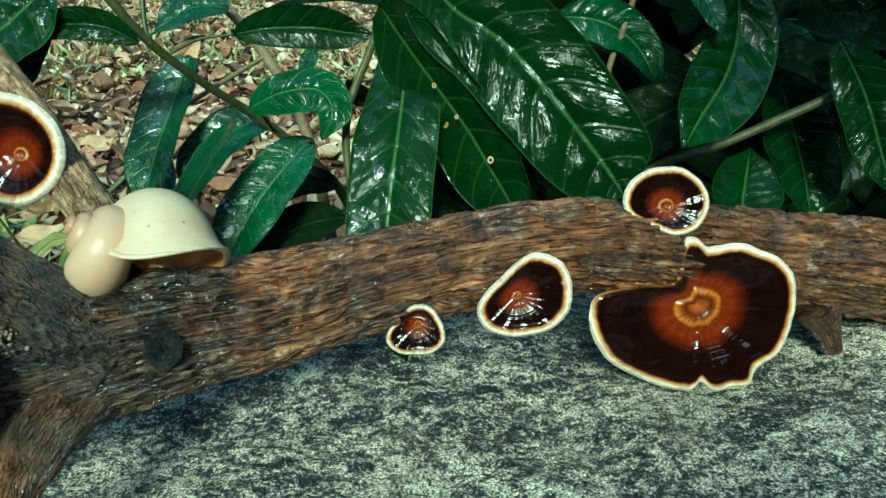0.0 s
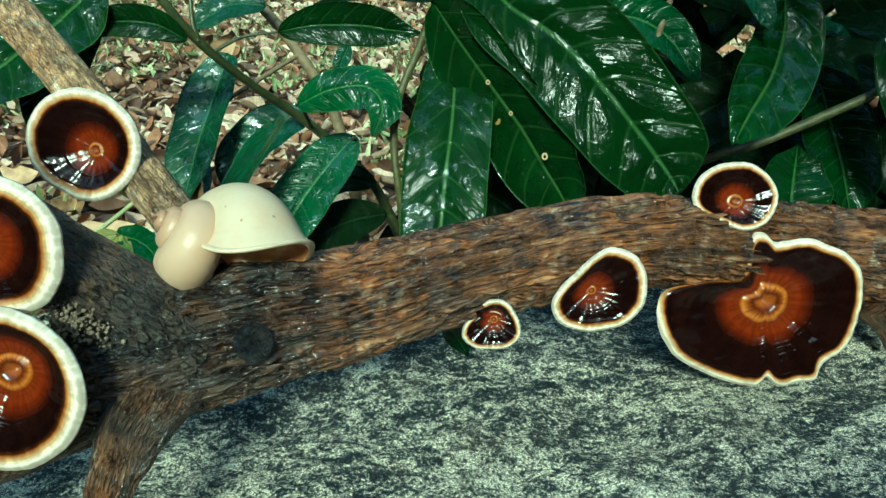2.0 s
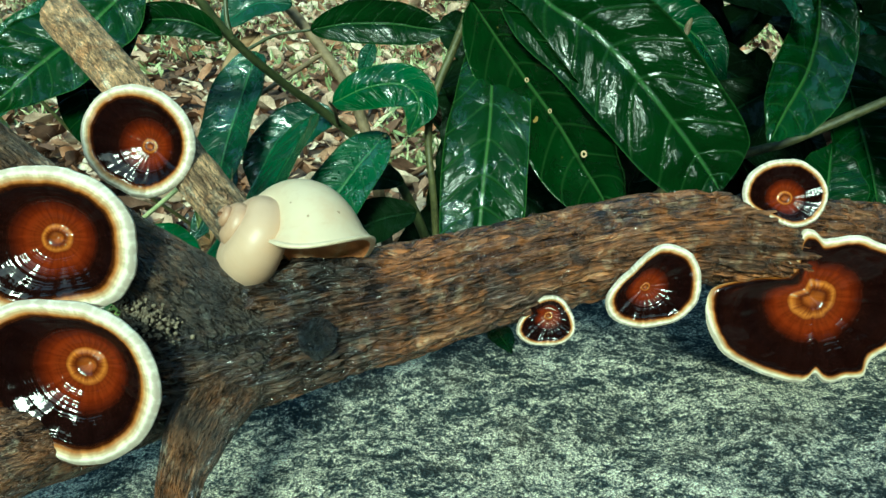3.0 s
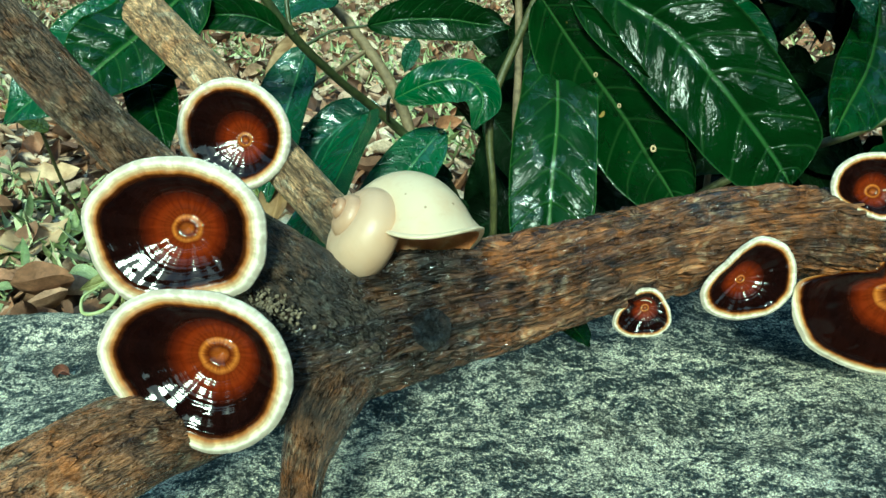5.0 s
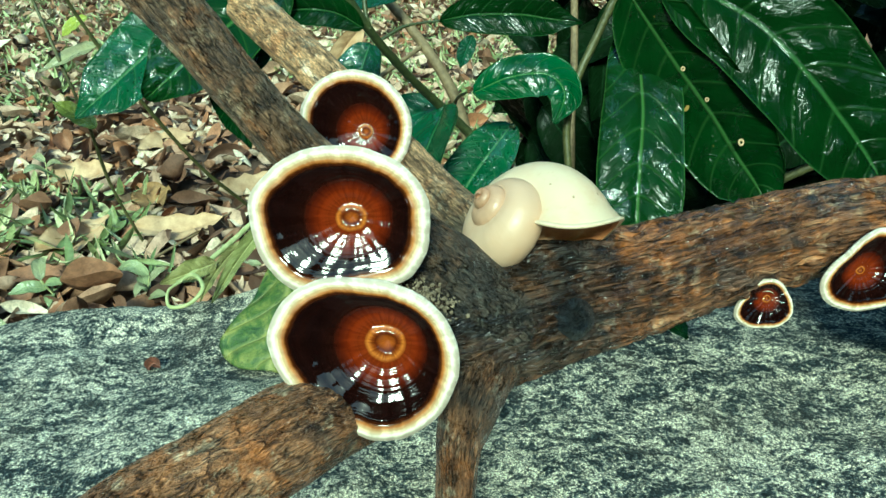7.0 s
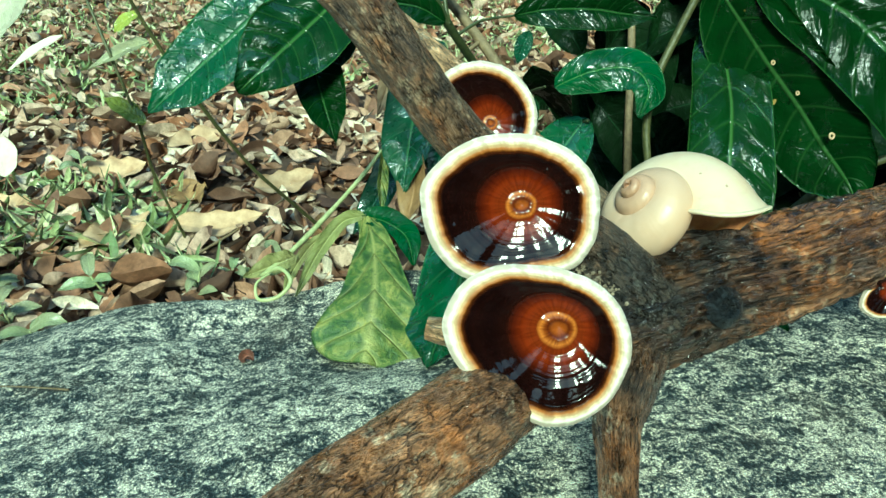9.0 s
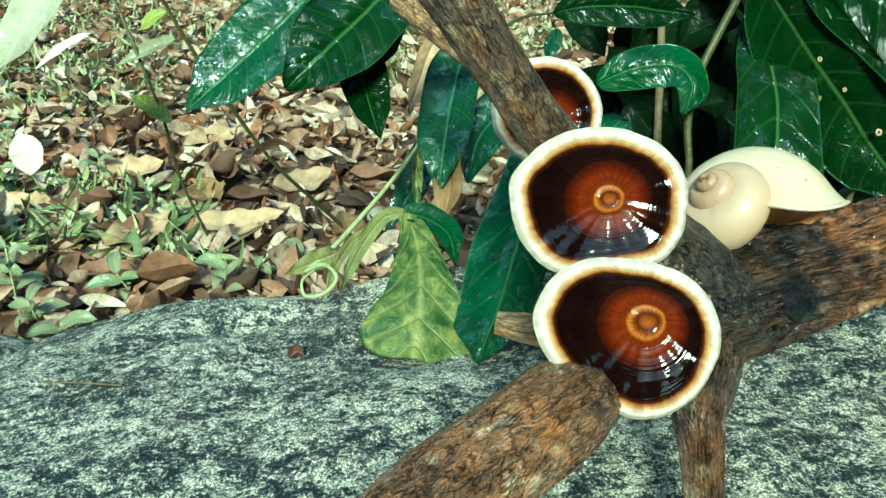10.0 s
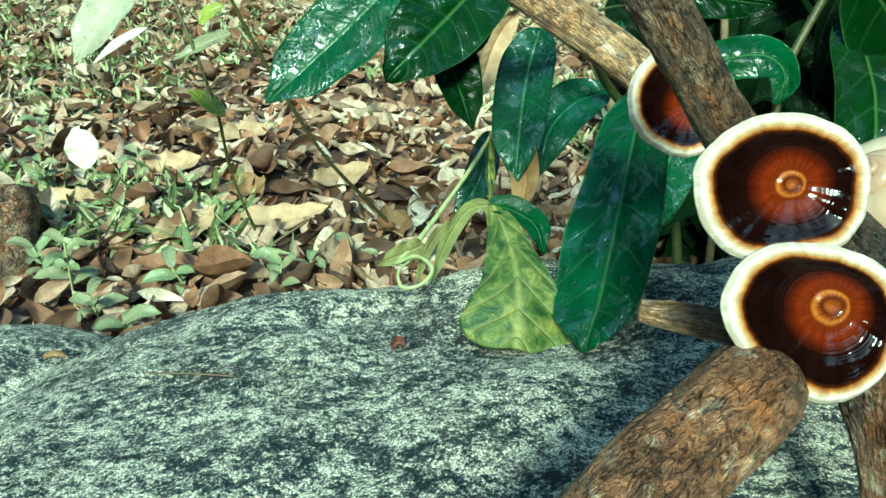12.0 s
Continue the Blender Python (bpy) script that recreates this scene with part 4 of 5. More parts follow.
leaf(shrub, [(-9.7, 31.4, 20.5), (-7.9, 31.2, 21.3), (-6.1, 30.9, 21.5), (-5.3, 30.2, 20.7), (-5.8, 29.5, 19.4)], 1.15, (0.1, -0.85, 0.5), LEAF_MID, fold=-0.15, shape=0.55, seed=23.0)
leaf(shrub, [(-11.4, 36.1, 23.4), (-9.4, 36.3, 23.7), (-6.9, 36.3, 23.7), (-5.4, 36.2, 23.5), (-3.5, 36.1, 23.3)], 1.15, (0, -0.96, 0.22), LEAF, seed=24.0)
leaf(shrub, [(-14.2, 44.8, 24.0), (-16.7, 44.8, 24.0), (-19.3, 44.0, 22.4)], 1.35, (0, -0.7, 0.7), LEAF_BLUE, seed=25.0)
leaf(shrub, [(-2.7, 38.5, 24.8), (-6.2, 38.7, 25.2), (-9.8, 38.4, 24.6)], 0.7, (0, -0.6, 0.8), LEAF_DULL, seed=26.0)
leaf(shrub, [(-9.1, 46.8, 21.2), (-9.6, 46.3, 20.2), (-10.0, 45.7, 19.1)], 0.6, (0, -0.9, 0.4), LEAF_BLUE, seed=27.0)
leaf(shrub, [(-19.1, 33.1, 26.0), (-20.8, 31.3, 24.2), (-22.7, 29.3, 22.6), (-24.6, 27.9, 21.0)], 2.09, (0.1, -0.82, 0.55), LEAF_WET, "crinkled wet green leaf", fold=0.1, ripple=0.16, wave=0.12, shape=0.5, seed=28.0)
leaf(shrub, [(-19.5, 33.8, 26.5), (-19.9, 32.7, 24.4), (-20.4, 31.9, 22.6), (-20.8, 31.1, 21.1)], 1.0, (0.1, -0.8, 0.6), LEAF_BLUE, seed=33.0)
leaf(shrub, [(-24.1, 38.2, 25.1), (-26.6, 37.1, 22.8), (-29.3, 36.0, 20.6), (-32.1, 34.8, 18.3)], 2.31, (-0.1, -0.85, 0.5), LEAF_DEW, fold=0.1, shape=0.55, seed=29.0)
leaf(shrub, [(-22.6, 32.4, 23.5), (-21.7, 31.1, 21.5), (-21.1, 30.0, 19.9), (-20.5, 29.0, 18.3)], 1.22, (0.25, -0.86, 0.45), LEAF, fold=0.45, seed=30.0)
leaf(shrub, [(-11.2, 33.1, 19.4), (-12.0, 31.0, 17.9), (-13.1, 28.0, 15.8), (-14.1, 25.4, 14.0), (-15.0, 23.1, 12.3), (-15.6, 21.9, 11.6), (-16.0, 21.1, 10.8)], 2.50, (-0.70, -0.65, 0.30), LEAF_DEW, "glossy green leaf with drops and pale spots", fold=0.14, ripple=0.06, belly=0.42, shape=0.5, seed=31.0)
leaf(shrub, [(0.7, 37.7, 24.0), (-0.5, 36.5, 21.7), (-0.9, 34.8, 18.3)], 0.8, (0.5, -0.8, 0.3), LEAF_DULL, seed=32.0)
leaf(shrub, [(-18.8, 41.9, 14.6), (-19.4, 40.0, 12.0), (-21.4, 38.0, 9.2)], 1.1, (-0.2, -0.85, 0.4), LEAF_BLUE, seed=34.0)
stem(shrub, [(-17.0, 32.7, 26.7, 0.24), (-15.1, 33.9, 23.3, 0.25), (-13.3, 36.4, 20.5, 0.26), (-11.6, 38.7, 18.3, 0.28), (-9.3, 39.7, 15.8, 0.3), (-6.7, 40.2, 12.3, 0.33), (-4.4, 40.8, 4.4, 0.35), (-4.2, 39.5, -5.1, 0.4)], STEM)
stem(shrub, [(-15.3, 34.8, 26.3, 0.11), (-15.2, 34.0, 24.2, 0.11), (-15.0, 33.8, 23.2, 0.14)], STEM)
stem(shrub, [(-2.4, 32.4, 26.0, 0.19), (-3.6, 32.1, 23.1, 0.21), (-4.6, 31.5, 20.8, 0.21), (-4.9, 31.0, 18.6, 0.2), (-4.6, 30.4, 15.1, 0.2), (-4.5, 32.4, 7.7, 0.24), (-4.9, 34.7, -1.1, 0.3)], STEM_OLIVE)
stem(shrub, [(-17.4, 48.9, 25.6, 0.36), (-13.8, 47.2, 22.0, 0.38), (-10.6, 45.0, 17.7, 0.4), (-9.2, 43.9, 13.0, 0.42), (-8.2, 43.8, 3.7, 0.5), (-7.8, 43.1, -4.6, 0.55)], TWIG)
stem(shrub, [(-17.2, 41.9, 18.1, 0.16), (-14.7, 43.7, 19.5, 0.17), (-12.6, 46.5, 20.6, 0.18)], TWIG)
stem(shrub, [(-11.4, 36.1, 23.4, 0.07), (-13.2, 35.5, 23.2, 0.08), (-14.5, 34.6, 22.6, 0.09)], STEM)
stem(shrub, [(-10.0, 32.4, 20.3, 0.09), (-10.4, 35.8, 19.2, 0.1), (-10.7, 38.8, 17.5, 0.12)], STEM)
stem(shrub, [(-7.3, 33.6, 18.2, 0.08), (-8.0, 36.4, 17.1, 0.1), (-9.0, 39.8, 15.5, 0.12)], STEM)
stem(shrub, [(25.6, 34.9, 23.2, 0.25), (21.4, 34.7, 20.5, 0.26), (18.9, 34.7, 19.2, 0.26), (15.6, 34.9, 17.5, 0.27), (12.4, 35.4, 16.1, 0.28), (7.7, 36.8, 12.1, 0.3), (4.7, 38.3, 4.0, 0.35), (4.1, 38.3, -3.0, 0.4)], STEM_OLIVE)
stem(shrub, [(12.4, 43.3, 25.6, 0.19), (11.3, 41.9, 22.7, 0.2), (10.4, 40.7, 20.1, 0.2), (10.4, 39.7, 13.7, 0.22), (11.9, 41.0, -1.9, 0.25)], TWIG)
stem(shrub, [(-1.9, 48.1, 24.6, 0.26), (-1.9, 45.8, 19.9, 0.28), (-2.1, 43.7, 15.6, 0.28), (-1.7, 42.4, 8.3, 0.3), (-0.8, 42.4, -2.9, 0.32)], TWIG)

# Filler leaves in the shade-dark green keep the depths of the shrub dark.
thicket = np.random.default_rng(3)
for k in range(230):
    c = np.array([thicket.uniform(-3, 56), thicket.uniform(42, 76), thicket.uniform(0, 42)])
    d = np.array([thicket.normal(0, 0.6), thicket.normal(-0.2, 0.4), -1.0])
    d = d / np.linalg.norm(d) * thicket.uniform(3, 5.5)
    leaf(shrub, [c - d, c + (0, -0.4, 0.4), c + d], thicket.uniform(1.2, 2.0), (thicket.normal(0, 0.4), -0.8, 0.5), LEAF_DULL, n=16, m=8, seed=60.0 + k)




def massed(name, count, low, high, drift, seed, label):
    """One part of many leaves: dark gap filling, or unseen ones that cast shade."""
    bm = bmesh.new()
    for k in range(count):
        c = np.array([thicket.uniform(a, b) for a, b in zip(low, high)])
        d = np.array([thicket.normal(0, 0.85), thicket.normal(drift, 0.45), -0.55])
        d = d / np.linalg.norm(d) * thicket.uniform(4, 6.3)
        me = leaf_mesh([c - d, c + (0, -0.3, 0.5), c + d], thicket.uniform(1.5, 2.4), (thicket.normal(0, 0.35), -0.7, 0.6), n=12, m=6, seed=seed + k)
        bm.from_mesh(me)
        bpy.data.meshes.remove(me)
    me = bpy.data.meshes.new(name)
    bm.to_mesh(me)
    bm.free()
    me.polygons.foreach_set("use_smooth", [True] * len(me.polygons))
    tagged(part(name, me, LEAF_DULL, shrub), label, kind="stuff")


# Dark leaves added where gaps in the shrub lie in shade.
massed("undergrowth", 120, (-6, 44, -1), (56, 66, 16), -0.2, 400.0, "dark leaves added to fill shaded gaps low in the shrub")
massed("undergrowth", 120, (0, 46, 6), (40, 58, 36), -0.2, 500.0, "dark leaves added to fill shaded gaps deep in the shrub")
# Out-of-view leaves, added to block sun from the right side.
massed("overhang", 56, (10, -6, 46), (48, 15, 66), -0.6, 600.0, "unseen leaves added to shade the right side")
massed("overhang", 15, (5, -27, 31), (40, -18, 42), -0.6, 700.0, "unseen leaves added to shade the right side")


def hole(blade, at, size):
    """A round insect hole with a dry pale rim."""
    a = np.linspace(0, 2 * np.pi, 18, endpoint=False)
    ring = lambda r, h: np.array(at) + np.outer(np.cos(a) * r, RIGHT) + np.outer(np.sin(a) * r * 1.2, UP) + np.array(OUT) * h
    rim = surface("rim", np.concatenate([ring(size, -0.03), ring(size * 0.85, 0.03), ring(size * 0.5, 0.02), ring(size * 0.45, -0.05)]), grid_faces(3, 18, True))
    part("hole_rim", rim, DRY_LEAF, blade, "dry pale rim of an insect hole")


hole(spotted, (2.1, 26.8, 19.3), 0.14)
hole(spotted, (0.6, 27.7, 21.0), 0.09)
hole(spotted, (-0.4, 28.5, 22.2), 0.10)
hole(broad, (3.7, 28.0, 24.3), 0.17)

# ---- wilted sprig on the boulder ----
sprig = thing("wilted_sprig", "wilted yellow-green sprig drooping over the boulder", "plant")
stem(sprig, [(-18.8, 38.0, 15.7, 0.1), (-20.1, 35.6, 14.4, 0.13), (-21.8, 32.2, 13.2, 0.15), (-23.3, 29.0, 12.4, 0.14), (-24.4, 27.1, 12.0, 0.1)], PALE_STEM)
stem(sprig, [(-24.4, 26.9, 12.1, 0.1), (-23.3, 26.4, 12.8, 0.1), (-22.5, 25.3, 12.7, 0.1), (-23.0, 24.7, 12.2, 0.1), (-23.9, 24.6, 12.1, 0.09), (-24.1, 25.2, 12.6, 0.08), (-23.6, 25.9, 12.8, 0.06)], PALE_STEM, "tendril")
leaf(sprig, [(-19.4, 30.1, 14.0), (-18.8, 27.8, 13.4), (-18.5, 24.9, 12.5), (-18.6, 23.1, 11.4), (-18.8, 21.8, 10.5)], 2.66, (0.05, -0.82, 0.55), WILTED, "limp yellow-green leaf with drops", blunt=True, fold=-0.22, ripple=0.04, wave=0.03, seed=40.0)
leaf(sprig, [(-19.4, 30.1, 14.0), (-20.7, 30.0, 13.6), (-21.8, 28.5, 12.5), (-22.6, 26.2, 11.3)], 0.40, (0.2, -0.7, 0.7), PALE_WILT, fold=0.8, wave=0.3, shape=0.4, seed=41.0)
leaf(sprig, [(-22.9, 28.5, 12.4), (-23.9, 27.9, 12.2), (-25.4, 27.1, 11.9)], 0.55, (0.1, -0.8, 0.6), PALE_WILT, fold=0.6, wave=0.3, seed=45.0)
leaf(sprig, [(-18.9, 38.0, 15.7), (-17.4, 36.6, 15.3), (-17.0, 34.7, 13.8), (-17.7, 32.5, 11.6)], 1.02, (-0.3, -0.85, 0.4), BROWN_LEAF, "shrivelled brown leaf", fold=0.7, wave=0.2, seed=42.0)
leaf(sprig, [(-19.6, 30.1, 13.9), (-18.4, 29.8, 13.8), (-17.2, 28.9, 13.3), (-16.8, 27.8, 12.2)], 0.70, (0, -0.6, 0.8), LEAF_MID, fold=0.5, wave=0.1, shape=0.4, seed=43.0)
leaf(sprig, [(-19.0, 37.8, 15.5), (-19.2, 36.4, 13.7), (-19.1, 35.0, 12.0)], 0.45, (0.7, -0.7, 0.1), WILTED, fold=0.5, seed=44.0)
leaf(sprig, [(-21.5, 29.9, 13.0), (-22.3, 29.3, 12.6), (-23.0, 27.8, 11.9), (-23.3, 26.5, 11.2)], 0.28, (0.2, -0.7, 0.7), PALE_WILT, fold=0.8, wave=0.3, shape=0.4, seed=46.0)

# ---- saplings on the open ground ----
sapling = thing("sapling", "thin-stemmed sapling with small leaves", "plant", "saplings")
stem(sapling, [(-36.9, 44.8, 25.0, 0.13), (-36.5, 45.8, 22.5, 0.14), (-35.0, 47.7, 17.5, 0.16), (-32.5, 51.8, 9.9, 0.17), (-29.9, 55.7, 4.4, 0.19), (-27.0, 58.8, -0.6, 0.20)], STEM_OLIVE)
leaf(sapling, [(-39.4, 40.8, 25.8), (-41.8, 39.4, 23.1), (-44.1, 37.6, 19.9)], 1.7, (0, -0.75, 0.94), DEW_GLARE_LEAF, "dewy leaf with glare put into its pale colour", seed=50.0)
stem(sapling, [(-39.4, 40.8, 25.8, 0.07), (-37.8, 42.8, 25.4, 0.10), (-36.7, 44.7, 24.7, 0.12)], STEM_OLIVE)
leaf(sapling, [(-45.3, 51.4, 20.3), (-47.4, 50.9, 19.3), (-49.6, 50.1, 17.8)], 0.6, (0, -0.6, 1.16), PALE_LEAF, seed=51.0)
sapling2 = thing("sapling", "thin-stemmed sapling with yellowing leaves", "plant", "saplings")
stem(sapling2, [(-43.6, 52.8, 23.1, 0.10), (-42.0, 51.6, 18.5, 0.12), (-40.9, 51.4, 13.5, 0.13), (-41.0, 52.8, 7.5, 0.14), (-40.0, 54.7, 0.1, 0.16)], STEM_OLIVE)
leaf(sapling2, [(-40.2, 51.3, 13.3), (-41.2, 50.7, 14.4), (-42.7, 50.2, 15.7)], 1.0, (0, -0.6, 1.16), HERB_YELLOW, seed=52.0)
leaf(sapling2, [(-39.0, 52.2, 19.7), (-40.8, 51.9, 19.1), (-43.8, 51.3, 17.8)], 0.9, (0, -0.6, 1.16), HERB, seed=53.0)
leaf(sapling2, [(-39.3, 52.2, 21.9), (-40.4, 51.9, 21.3), (-41.3, 51.5, 20.5)], 0.7, (0, -0.7, 1.01), HERB_YELLOW, seed=54.0)

# ---- small things ----
def herb(label, at, height, count, seed, mat):
    """A seedling: a short stem with paired leaves."""
    r = np.random.default_rng(seed)
    ob = thing("seedling", label, "plant", "seedlings")
    p = np.array(at, float)
    lean = np.array([r.normal(0, 0.2), r.normal(-0.1, 0.2), 1.0])
    stem(ob, [(*p, 0.09), (*(p + lean * height * 0.5), 0.08), (*(p + lean * height), 0.06)], PALE_STEM, n=12, seg=8)
    for k in range(count):
        f = 0.35 + 0.65 * (k + 1) / count
        a = 2.4 * k + seed
        d = np.array([math.cos(a), math.sin(a), r.uniform(0.0, 0.5)])
        q = p + lean * height * f
        ln = r.uniform(1.6, 2.9)
        leaf(ob, [q, q + d * ln * 0.5 + (0, 0, 0.3), q + d * ln + (0, 0, r.uniform(-0.6, 0.2))], ln * 0.21, (0.1, -0.5, 0.85), mat, n=12, m=6, ripple=0.02, seed=seed + k)
    return ob


SEEDLINGS = [(-52.5, 43.5, 6.5, 7, 1), (-49.0, 41.0, 4.0, 6, 2), (-46.5, 39.5, 3.0, 5, 3), (-55.0, 46.0, 5.0, 6, 4), (-44.0, 46.5, 3.5, 5, 5), (-36.0, 44.0, 3.4, 5, 6), (-33.5, 47.5, 2.6, 4, 7), (-60.0, 55.0, 5.0, 6, 8), (-66.0, 66.0, 5.5, 7, 9), (-30.0, 52.0, 2.8, 4, 10), (-74.0, 78.0, 6.0, 6, 11), (-58.0, 70.0, 4.5, 5, 12), (-26.5, 43.0, 2.5, 4, 13)]
for x, y, height, count, seed in SEEDLINGS:
    z = float(ground_height(np.array([x]), np.array([y]))[0])
    herb("small pale green seedling among dry leaves", (x, y, z), height, count, seed, HERB)

dead = thing("hanging_dead_leaf", "long dry beige leaf hanging in the shrub", "dead leaf")
leaf(dead, [(-16.8, 45.6, 22.1), (-18.2, 44.7, 20.3), (-19.1, 43.7, 18.2), (-19.9, 42.6, 16.1)], 0.9, (0.4, -0.85, 0.3), DRY_LEAF, fold=0.5, seed=70.0)

white = thing("glare_white_leaf", "pale leaf with sun glare put into its colour", "dead leaf")
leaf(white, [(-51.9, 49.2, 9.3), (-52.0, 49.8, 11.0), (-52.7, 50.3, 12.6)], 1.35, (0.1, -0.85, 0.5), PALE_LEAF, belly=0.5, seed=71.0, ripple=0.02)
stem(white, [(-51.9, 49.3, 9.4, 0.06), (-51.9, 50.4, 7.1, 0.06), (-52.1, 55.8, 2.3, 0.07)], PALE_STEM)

for k, (x, y, ln, wd, head, mat, text) in enumerate([(-55, 72, 7.5, 2.2, 0.4, DRY_LEAF, "large curled tan fallen leaf"), (-47, 55, 8.0, 2.0, 1.1, DRY_LEAF, "pale fallen leaf on the litter"), (-38, 58, 9.0, 1.6, 0.2, DRY_LEAF, "long dry tan fallen leaf"), (-44, 66, 7.0, 2.2, 2.2, BROWN_LEAF, "rusty brown fallen leaf"), (-34, 70, 8.0, 1.9, 0.7, DRY_LEAF, "dry tan fallen leaf"), (-62, 62, 7.0, 1.8, 2.8, DRY_LEAF, "pale fallen leaf on the litter"), (-27, 58, 7.0, 1.8, 1.9, BROWN_LEAF, "brown fallen leaf on the litter"), (-50, 86, 9.0, 2.3, 0.9, DRY_LEAF, "large curled tan fallen leaf")]):
    z = float(ground_height(np.array([x]), np.array([y]))[0]) + 1.6
    d = np.array([math.cos(head), math.sin(head), 0]) * ln / 2
    c = np.array([x, y, z])
    ob = thing("fallen_leaf", text, "dead leaf", "large fallen leaves")
    leaf(ob, [c - d + (0, 0, 0.9), c, c + d + (0, 0, 1.3)], wd, (0.1, -0.4, 0.9), mat, fold=0.5, n=20, m=10, ripple=0.03, wave=0.15, seed=80.0 + k)

for rows, text in (([(-40.9, 50.1, -0.3, 0.16), (-38.9, 52.5, 0.2, 0.15), (-35.7, 57.4, 1.0, 0.14), (-32.9, 64.3, 1.3, 0.12)], "thin dry reddish stick on the litter"),
                   ([(-34.2, 48.1, 0.2, 0.14), (-33.0, 51.9, 1.1, 0.13), (-31.4, 57.7, 1.5, 0.12)], "thin dry stick on the litter"),
                   ([(-68.3, 57.4, -3.7, 0.5), (-63.9, 61.8, -3.9, 0.5), (-62.8, 70.3, -4.7, 0.45)], "thick dark stick lying in the litter")):
    ob = thing("stick", text, "stick", "fallen sticks")
    part("shaft", tube(rows, 12, 24, 0.02, 0.03, rows[0][0]), TWIG, ob)

straw = thing("straw", "thin dry straw lying on the boulder", "straw")
ends = [(-34.9, 21.0), (-32.6, 20.3), (-30.6, 19.8)]
part("stalk", tube([(x, y, float(rock_height(np.array([x]), np.array([y]))[0]) + 0.16, 0.045) for x, y in ends], 8, 16, 0, 0.01), TWIG, straw)

husk = thing("husk", "tiny curled brown husk on the boulder", "husk")
hz = float(rock_height(np.array([-24.0]), np.array([22.3]))[0]) + 0.15
part("shell", leaf_mesh([(-24.3, 22.2, hz - 0.05), (-24.0, 22.3, hz + 0.15), (-23.7, 22.2, hz)], 0.24, (0.3, -0.6, 0.7), fold=1.4, n=12, m=8), HUSK, husk)

under = thing("fallen_leaf", "dark green leaf lying on the boulder under the branch", "leaf")
leaf(under, [(-2.2, 23.3, 12.5), (-1.8, 21.6, 13.2), (-1.4, 20.5, 13.1)], 0.5, (0, -0.6, 0.8), LEAF, seed=90.0, n=20, m=10)

stump = thing("stump", "dark weathered stump at the edge of the litter", "stump")
part("trunk", tube([(-61.5, 45.4, -5.1, 3.6), (-61.1, 46.7, -2.4, 3.2), (-61.0, 49.2, 2.5, 2.9), (-61.1, 51.4, 7.0, 2.6)], 48, 60, 0.25, 0.4, 3.0), BARK_GREY, stump)

chip = thing("fallen_leaf", "small curled reddish dry leaf on the boulder", "dead leaf", "large fallen leaves")
cz = float(rock_height(np.array([-43.9]), np.array([28.0]))[0])
leaf(chip, [(-44.7, 27.9, cz + 0.2), (-43.9, 28.0, cz + 0.5), (-43.1, 28.0, cz + 0.25)], 0.2, (0, -0.5, 0.85), BROWN_LEAF, fold=-0.5, n=12, m=8, seed=95.0)
# ---- leaf litter, grass ----

def strew(name, spots, mat, label, category):
    """Many loose pieces in one mesh: rows of (x, y, z, length, width, heading, pitch, roll, curl)."""
    n, m = 8, 4
    x, y, z, ln, wd, head, pitch, roll, curl = (a[:, None, None] for a in spots.T)
    v, u = np.linspace(0, 1, n + 1)[None, :, None], np.linspace(-1, 1, m + 1)[None, None]
    q = np.arange(len(spots))[:, None, None] * 1.7
    hw = wd * np.maximum(4 * v * (1 - v), 0.01) ** 0.8 * (1 + 0.06 * np.sin(v * 7 + q))
    lx = (v - 0.5) * ln + 0 * u
    ly = u * hw + 0.06 * ln * np.sin(v * 3 + q)
    lz = curl * (0.8 * np.abs(u) * hw + 0.5 * ln * (v - 0.5) ** 2) + u * hw * np.sin((v - 0.5) * 2.2 * np.sin(q)) + 0.10 * wd * np.sin(u * 3 + v * 8 + q)
    ly, lz = ly * np.cos(roll) - lz * np.sin(roll), ly * np.sin(roll) + lz * np.cos(roll)
    lx, lz = lx * np.cos(pitch) + lz * np.sin(pitch), lz * np.cos(pitch) - lx * np.sin(pitch)
    lx, ly = lx * np.cos(head) - ly * np.sin(head), lx * np.sin(head) + ly * np.cos(head)
    p = np.stack([lx + x, ly + y, lz + z], -1).reshape(-1, 3)
    f = grid_faces(n, m)[None] + (np.arange(len(spots)) * (n + 1) * (m + 1))[:, None, None]
    return single(name, surface(name, p, f.reshape(-1, 4)), mat, label, category, kind="stuff")


def strewn(count, near, far, wide, keep, seed):
    """Places on open ground, in a wedge that widens with distance."""
    r = np.random.default_rng(seed)
    y = near + (far - near) * r.random(count * 4) ** 1.3
    x = r.uniform(wide[0], wide[1], count * 4) * (y + 30) - 8
    ok = (rock_height(x, y) < ground_height(x, y) + 0.8) & keep(x, y)
    x, y = x[ok][:count], y[ok][:count]
    return r, x, y, ground_height(x, y)


r, x, y, z = strewn(20000, 24, 360, (-0.95, 0.62), lambda x, y: grain(x / 35, y / 35, 2.0) > -0.9, 7)
n = len(x)
ln = (1.3 + 4.4 * r.random(n) ** 1.5) * (0.85 + y / 400)
strew("leaf_litter", np.stack([x, y, z + r.uniform(0.1, 1.9, n), ln, ln * r.uniform(0.09, 0.27, n), r.uniform(0, 6.28, n), r.normal(0, 0.45, n), r.normal(0, 0.8, n), r.normal(0.5, 1.1, n)], -1), LITTER, "dry curled brown and tan fallen leaves covering the soil", "leaf litter")

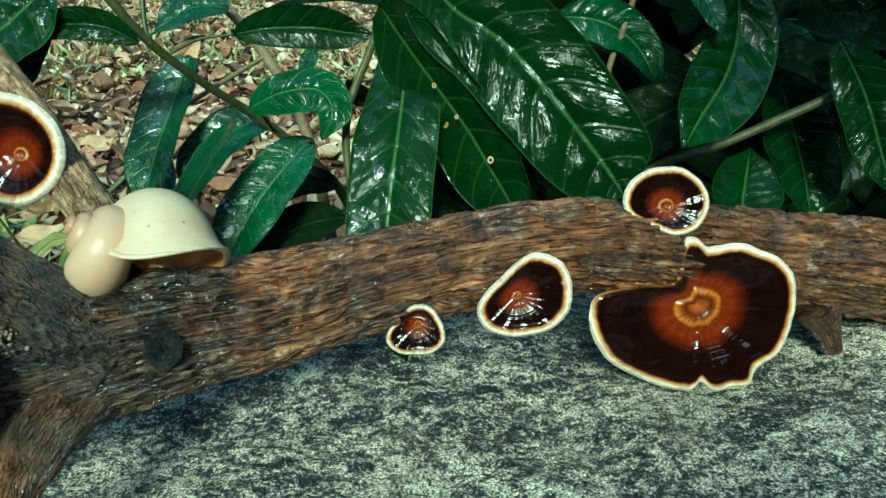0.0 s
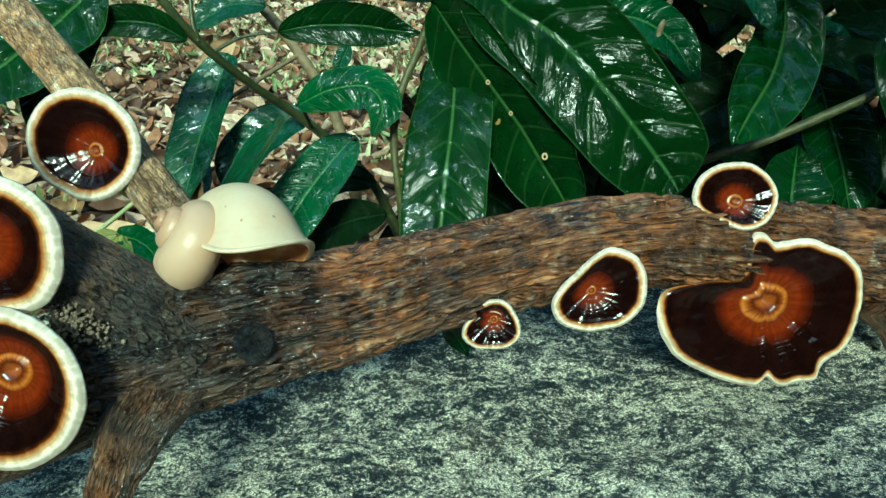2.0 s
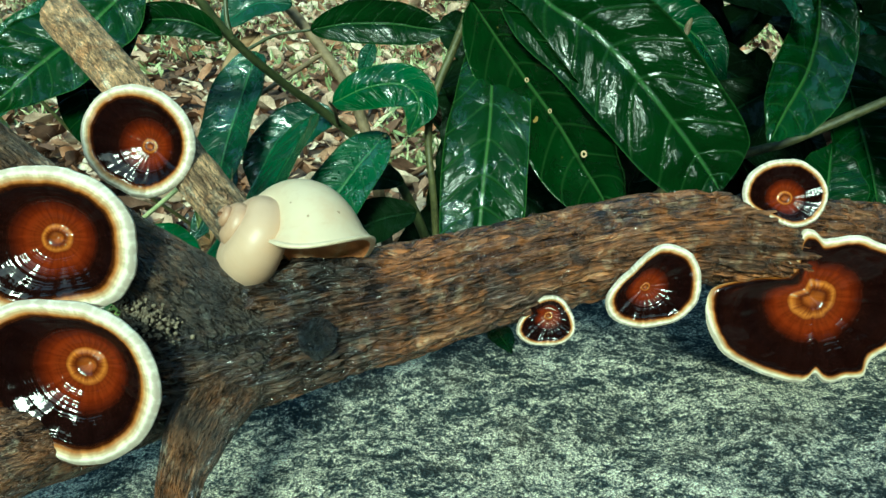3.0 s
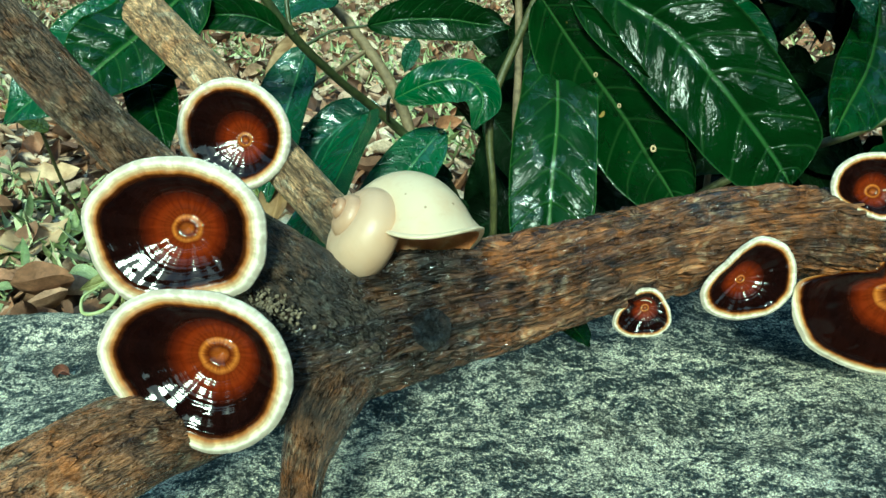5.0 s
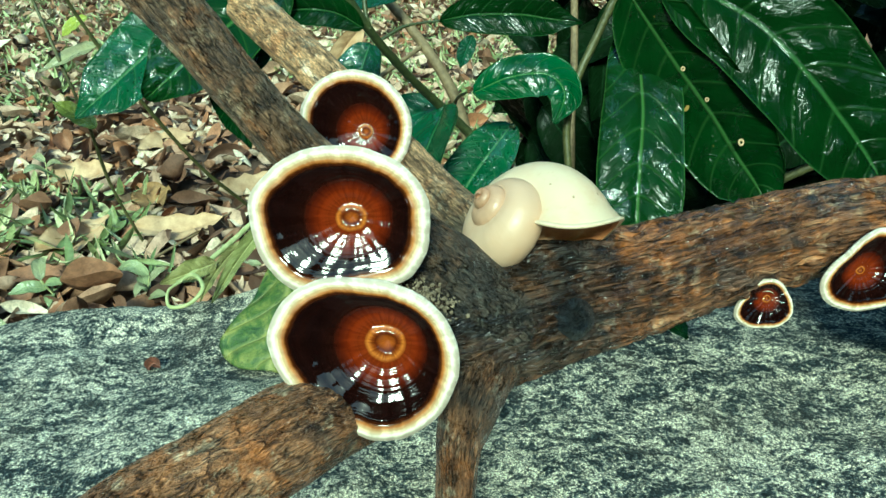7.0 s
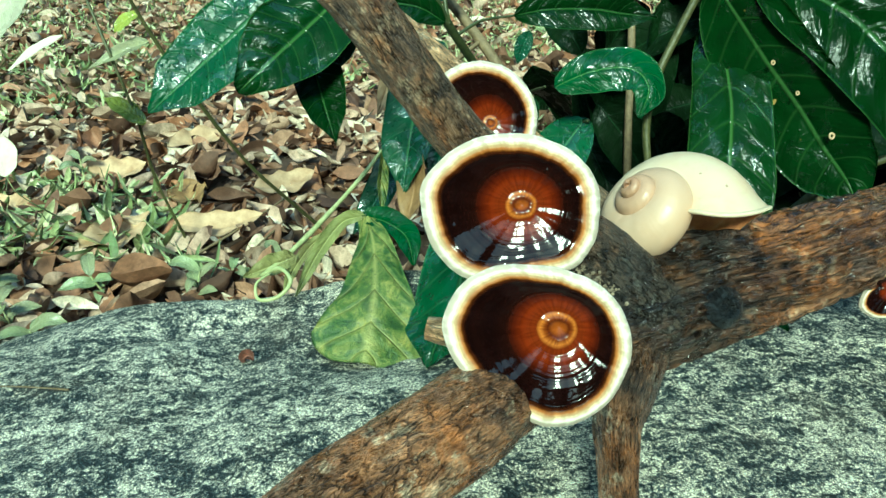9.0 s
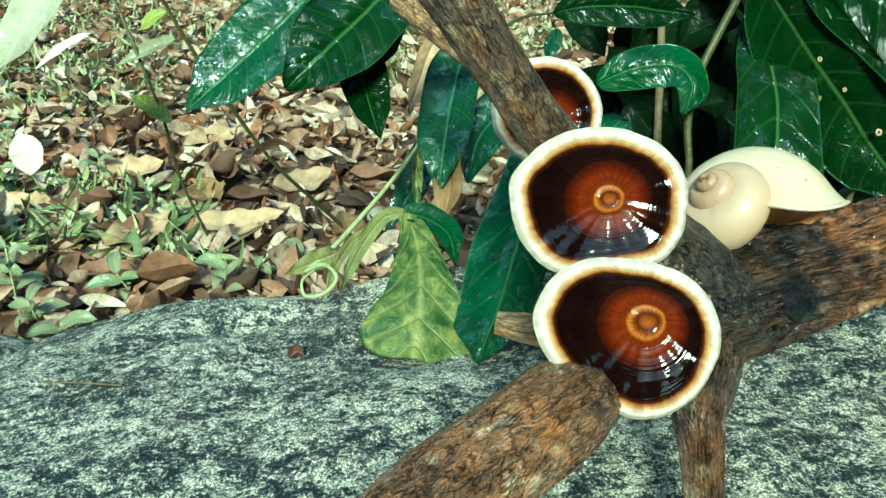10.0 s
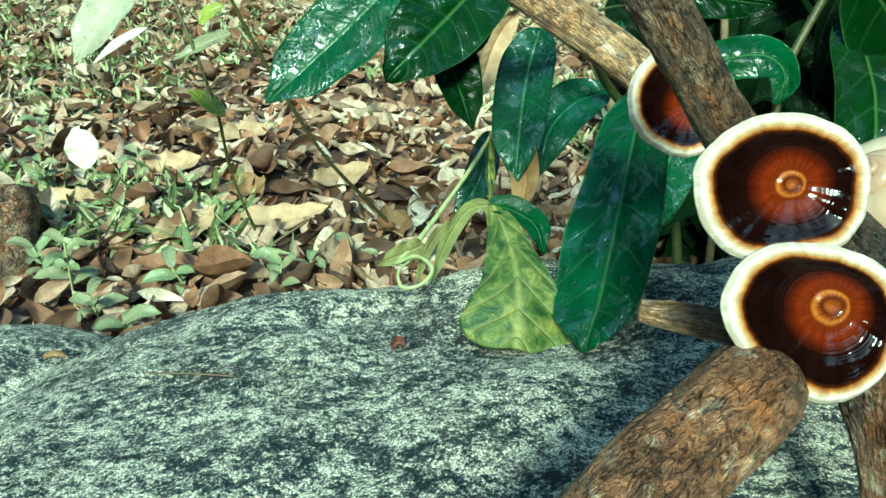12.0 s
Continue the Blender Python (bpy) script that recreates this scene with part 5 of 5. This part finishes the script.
r = np.random.default_rng(19)
x, y = r.uniform(-300, 300, 9000), r.uniform(-300, 420, 9000)
ok = (rock_height(x, y) < ground_height(x, y) + 0.8) & ((y < 20) | (x < -0.95 * (y + 30) - 8) | (x > 0.62 * (y + 30) - 8))
x, y = x[ok], y[ok]
n, z, ln = len(x), ground_height(x, y), r.uniform(2.0, 6.0, len(x))
strew("leaf_litter", np.stack([x, y, z + r.uniform(0.1, 1.2, n), ln, ln * r.uniform(0.16, 0.36, n), r.uniform(0, 6.28, n), r.normal(0, 0.4, n), r.normal(0, 0.6, n), r.normal(0.7, 0.9, n)], -1), LITTER, "scattered dry brown fallen leaves on bare soil", "leaf litter")

r, x, y, z = strewn(12000, 50, 380, (-1.0, 0.55), lambda x, y: grain(x / 30, y / 30, 8.0) > 0.75 - y / 160 - np.where(x < -0.6 * y, 0.3, 0), 11)
n = len(x)
ln = r.uniform(1.6, 5.5, n)
strew("grass", np.stack([x, y, z + ln * 0.25 + 0.9, ln, r.uniform(0.12, 0.5, n), r.uniform(0, 6.28, n), r.uniform(-1.2, -0.1, n), r.normal(0, 0.5, n), r.normal(0.2, 0.6, n)], -1), GRASS, "short pale green grass and small herbs among the leaves", "grass")

# ---- unseen foliage ring, added to shape the light ----
def unseen_foliage_ring():
    """Out-of-view ring of dark foliage, added to limit sky light and reflections."""
    n, m = 260, 40
    a = np.linspace(0, 2 * np.pi, n, endpoint=False)[None] + 0 * np.zeros((m + 1, 1))
    h = np.linspace(-5, 1, m + 1)[:, None] * 0 + np.linspace(0, 1, m + 1)[:, None]
    rad = 620 + 130 * np.sin(a) + 60 * layers(np.cos(a) * 4, np.sin(a) * 4, h * 4, 4)
    # The ring is lower on the sun side, to let sun and sky in.
    clear = np.exp(-(((a - radians(268) + np.pi) % (2 * np.pi) - np.pi) / radians(58)) ** 2)
    top = 530 - 230 * clear + 150 * (1 - 0.7 * clear) * layers(np.cos(a) * 7, np.sin(a) * 7, 2.0, 3)
    v = np.stack([np.cos(a) * rad, np.sin(a) * rad, -5 + h * top], -1)
    me = surface("backdrop", v.reshape(-1, 3), grid_faces(m, n, True))
    return single("backdrop", me, RING_FOLIAGE, "unseen dark green foliage ring, added to shape light and reflections", "foliage", kind="structure")


unseen_foliage_ring()
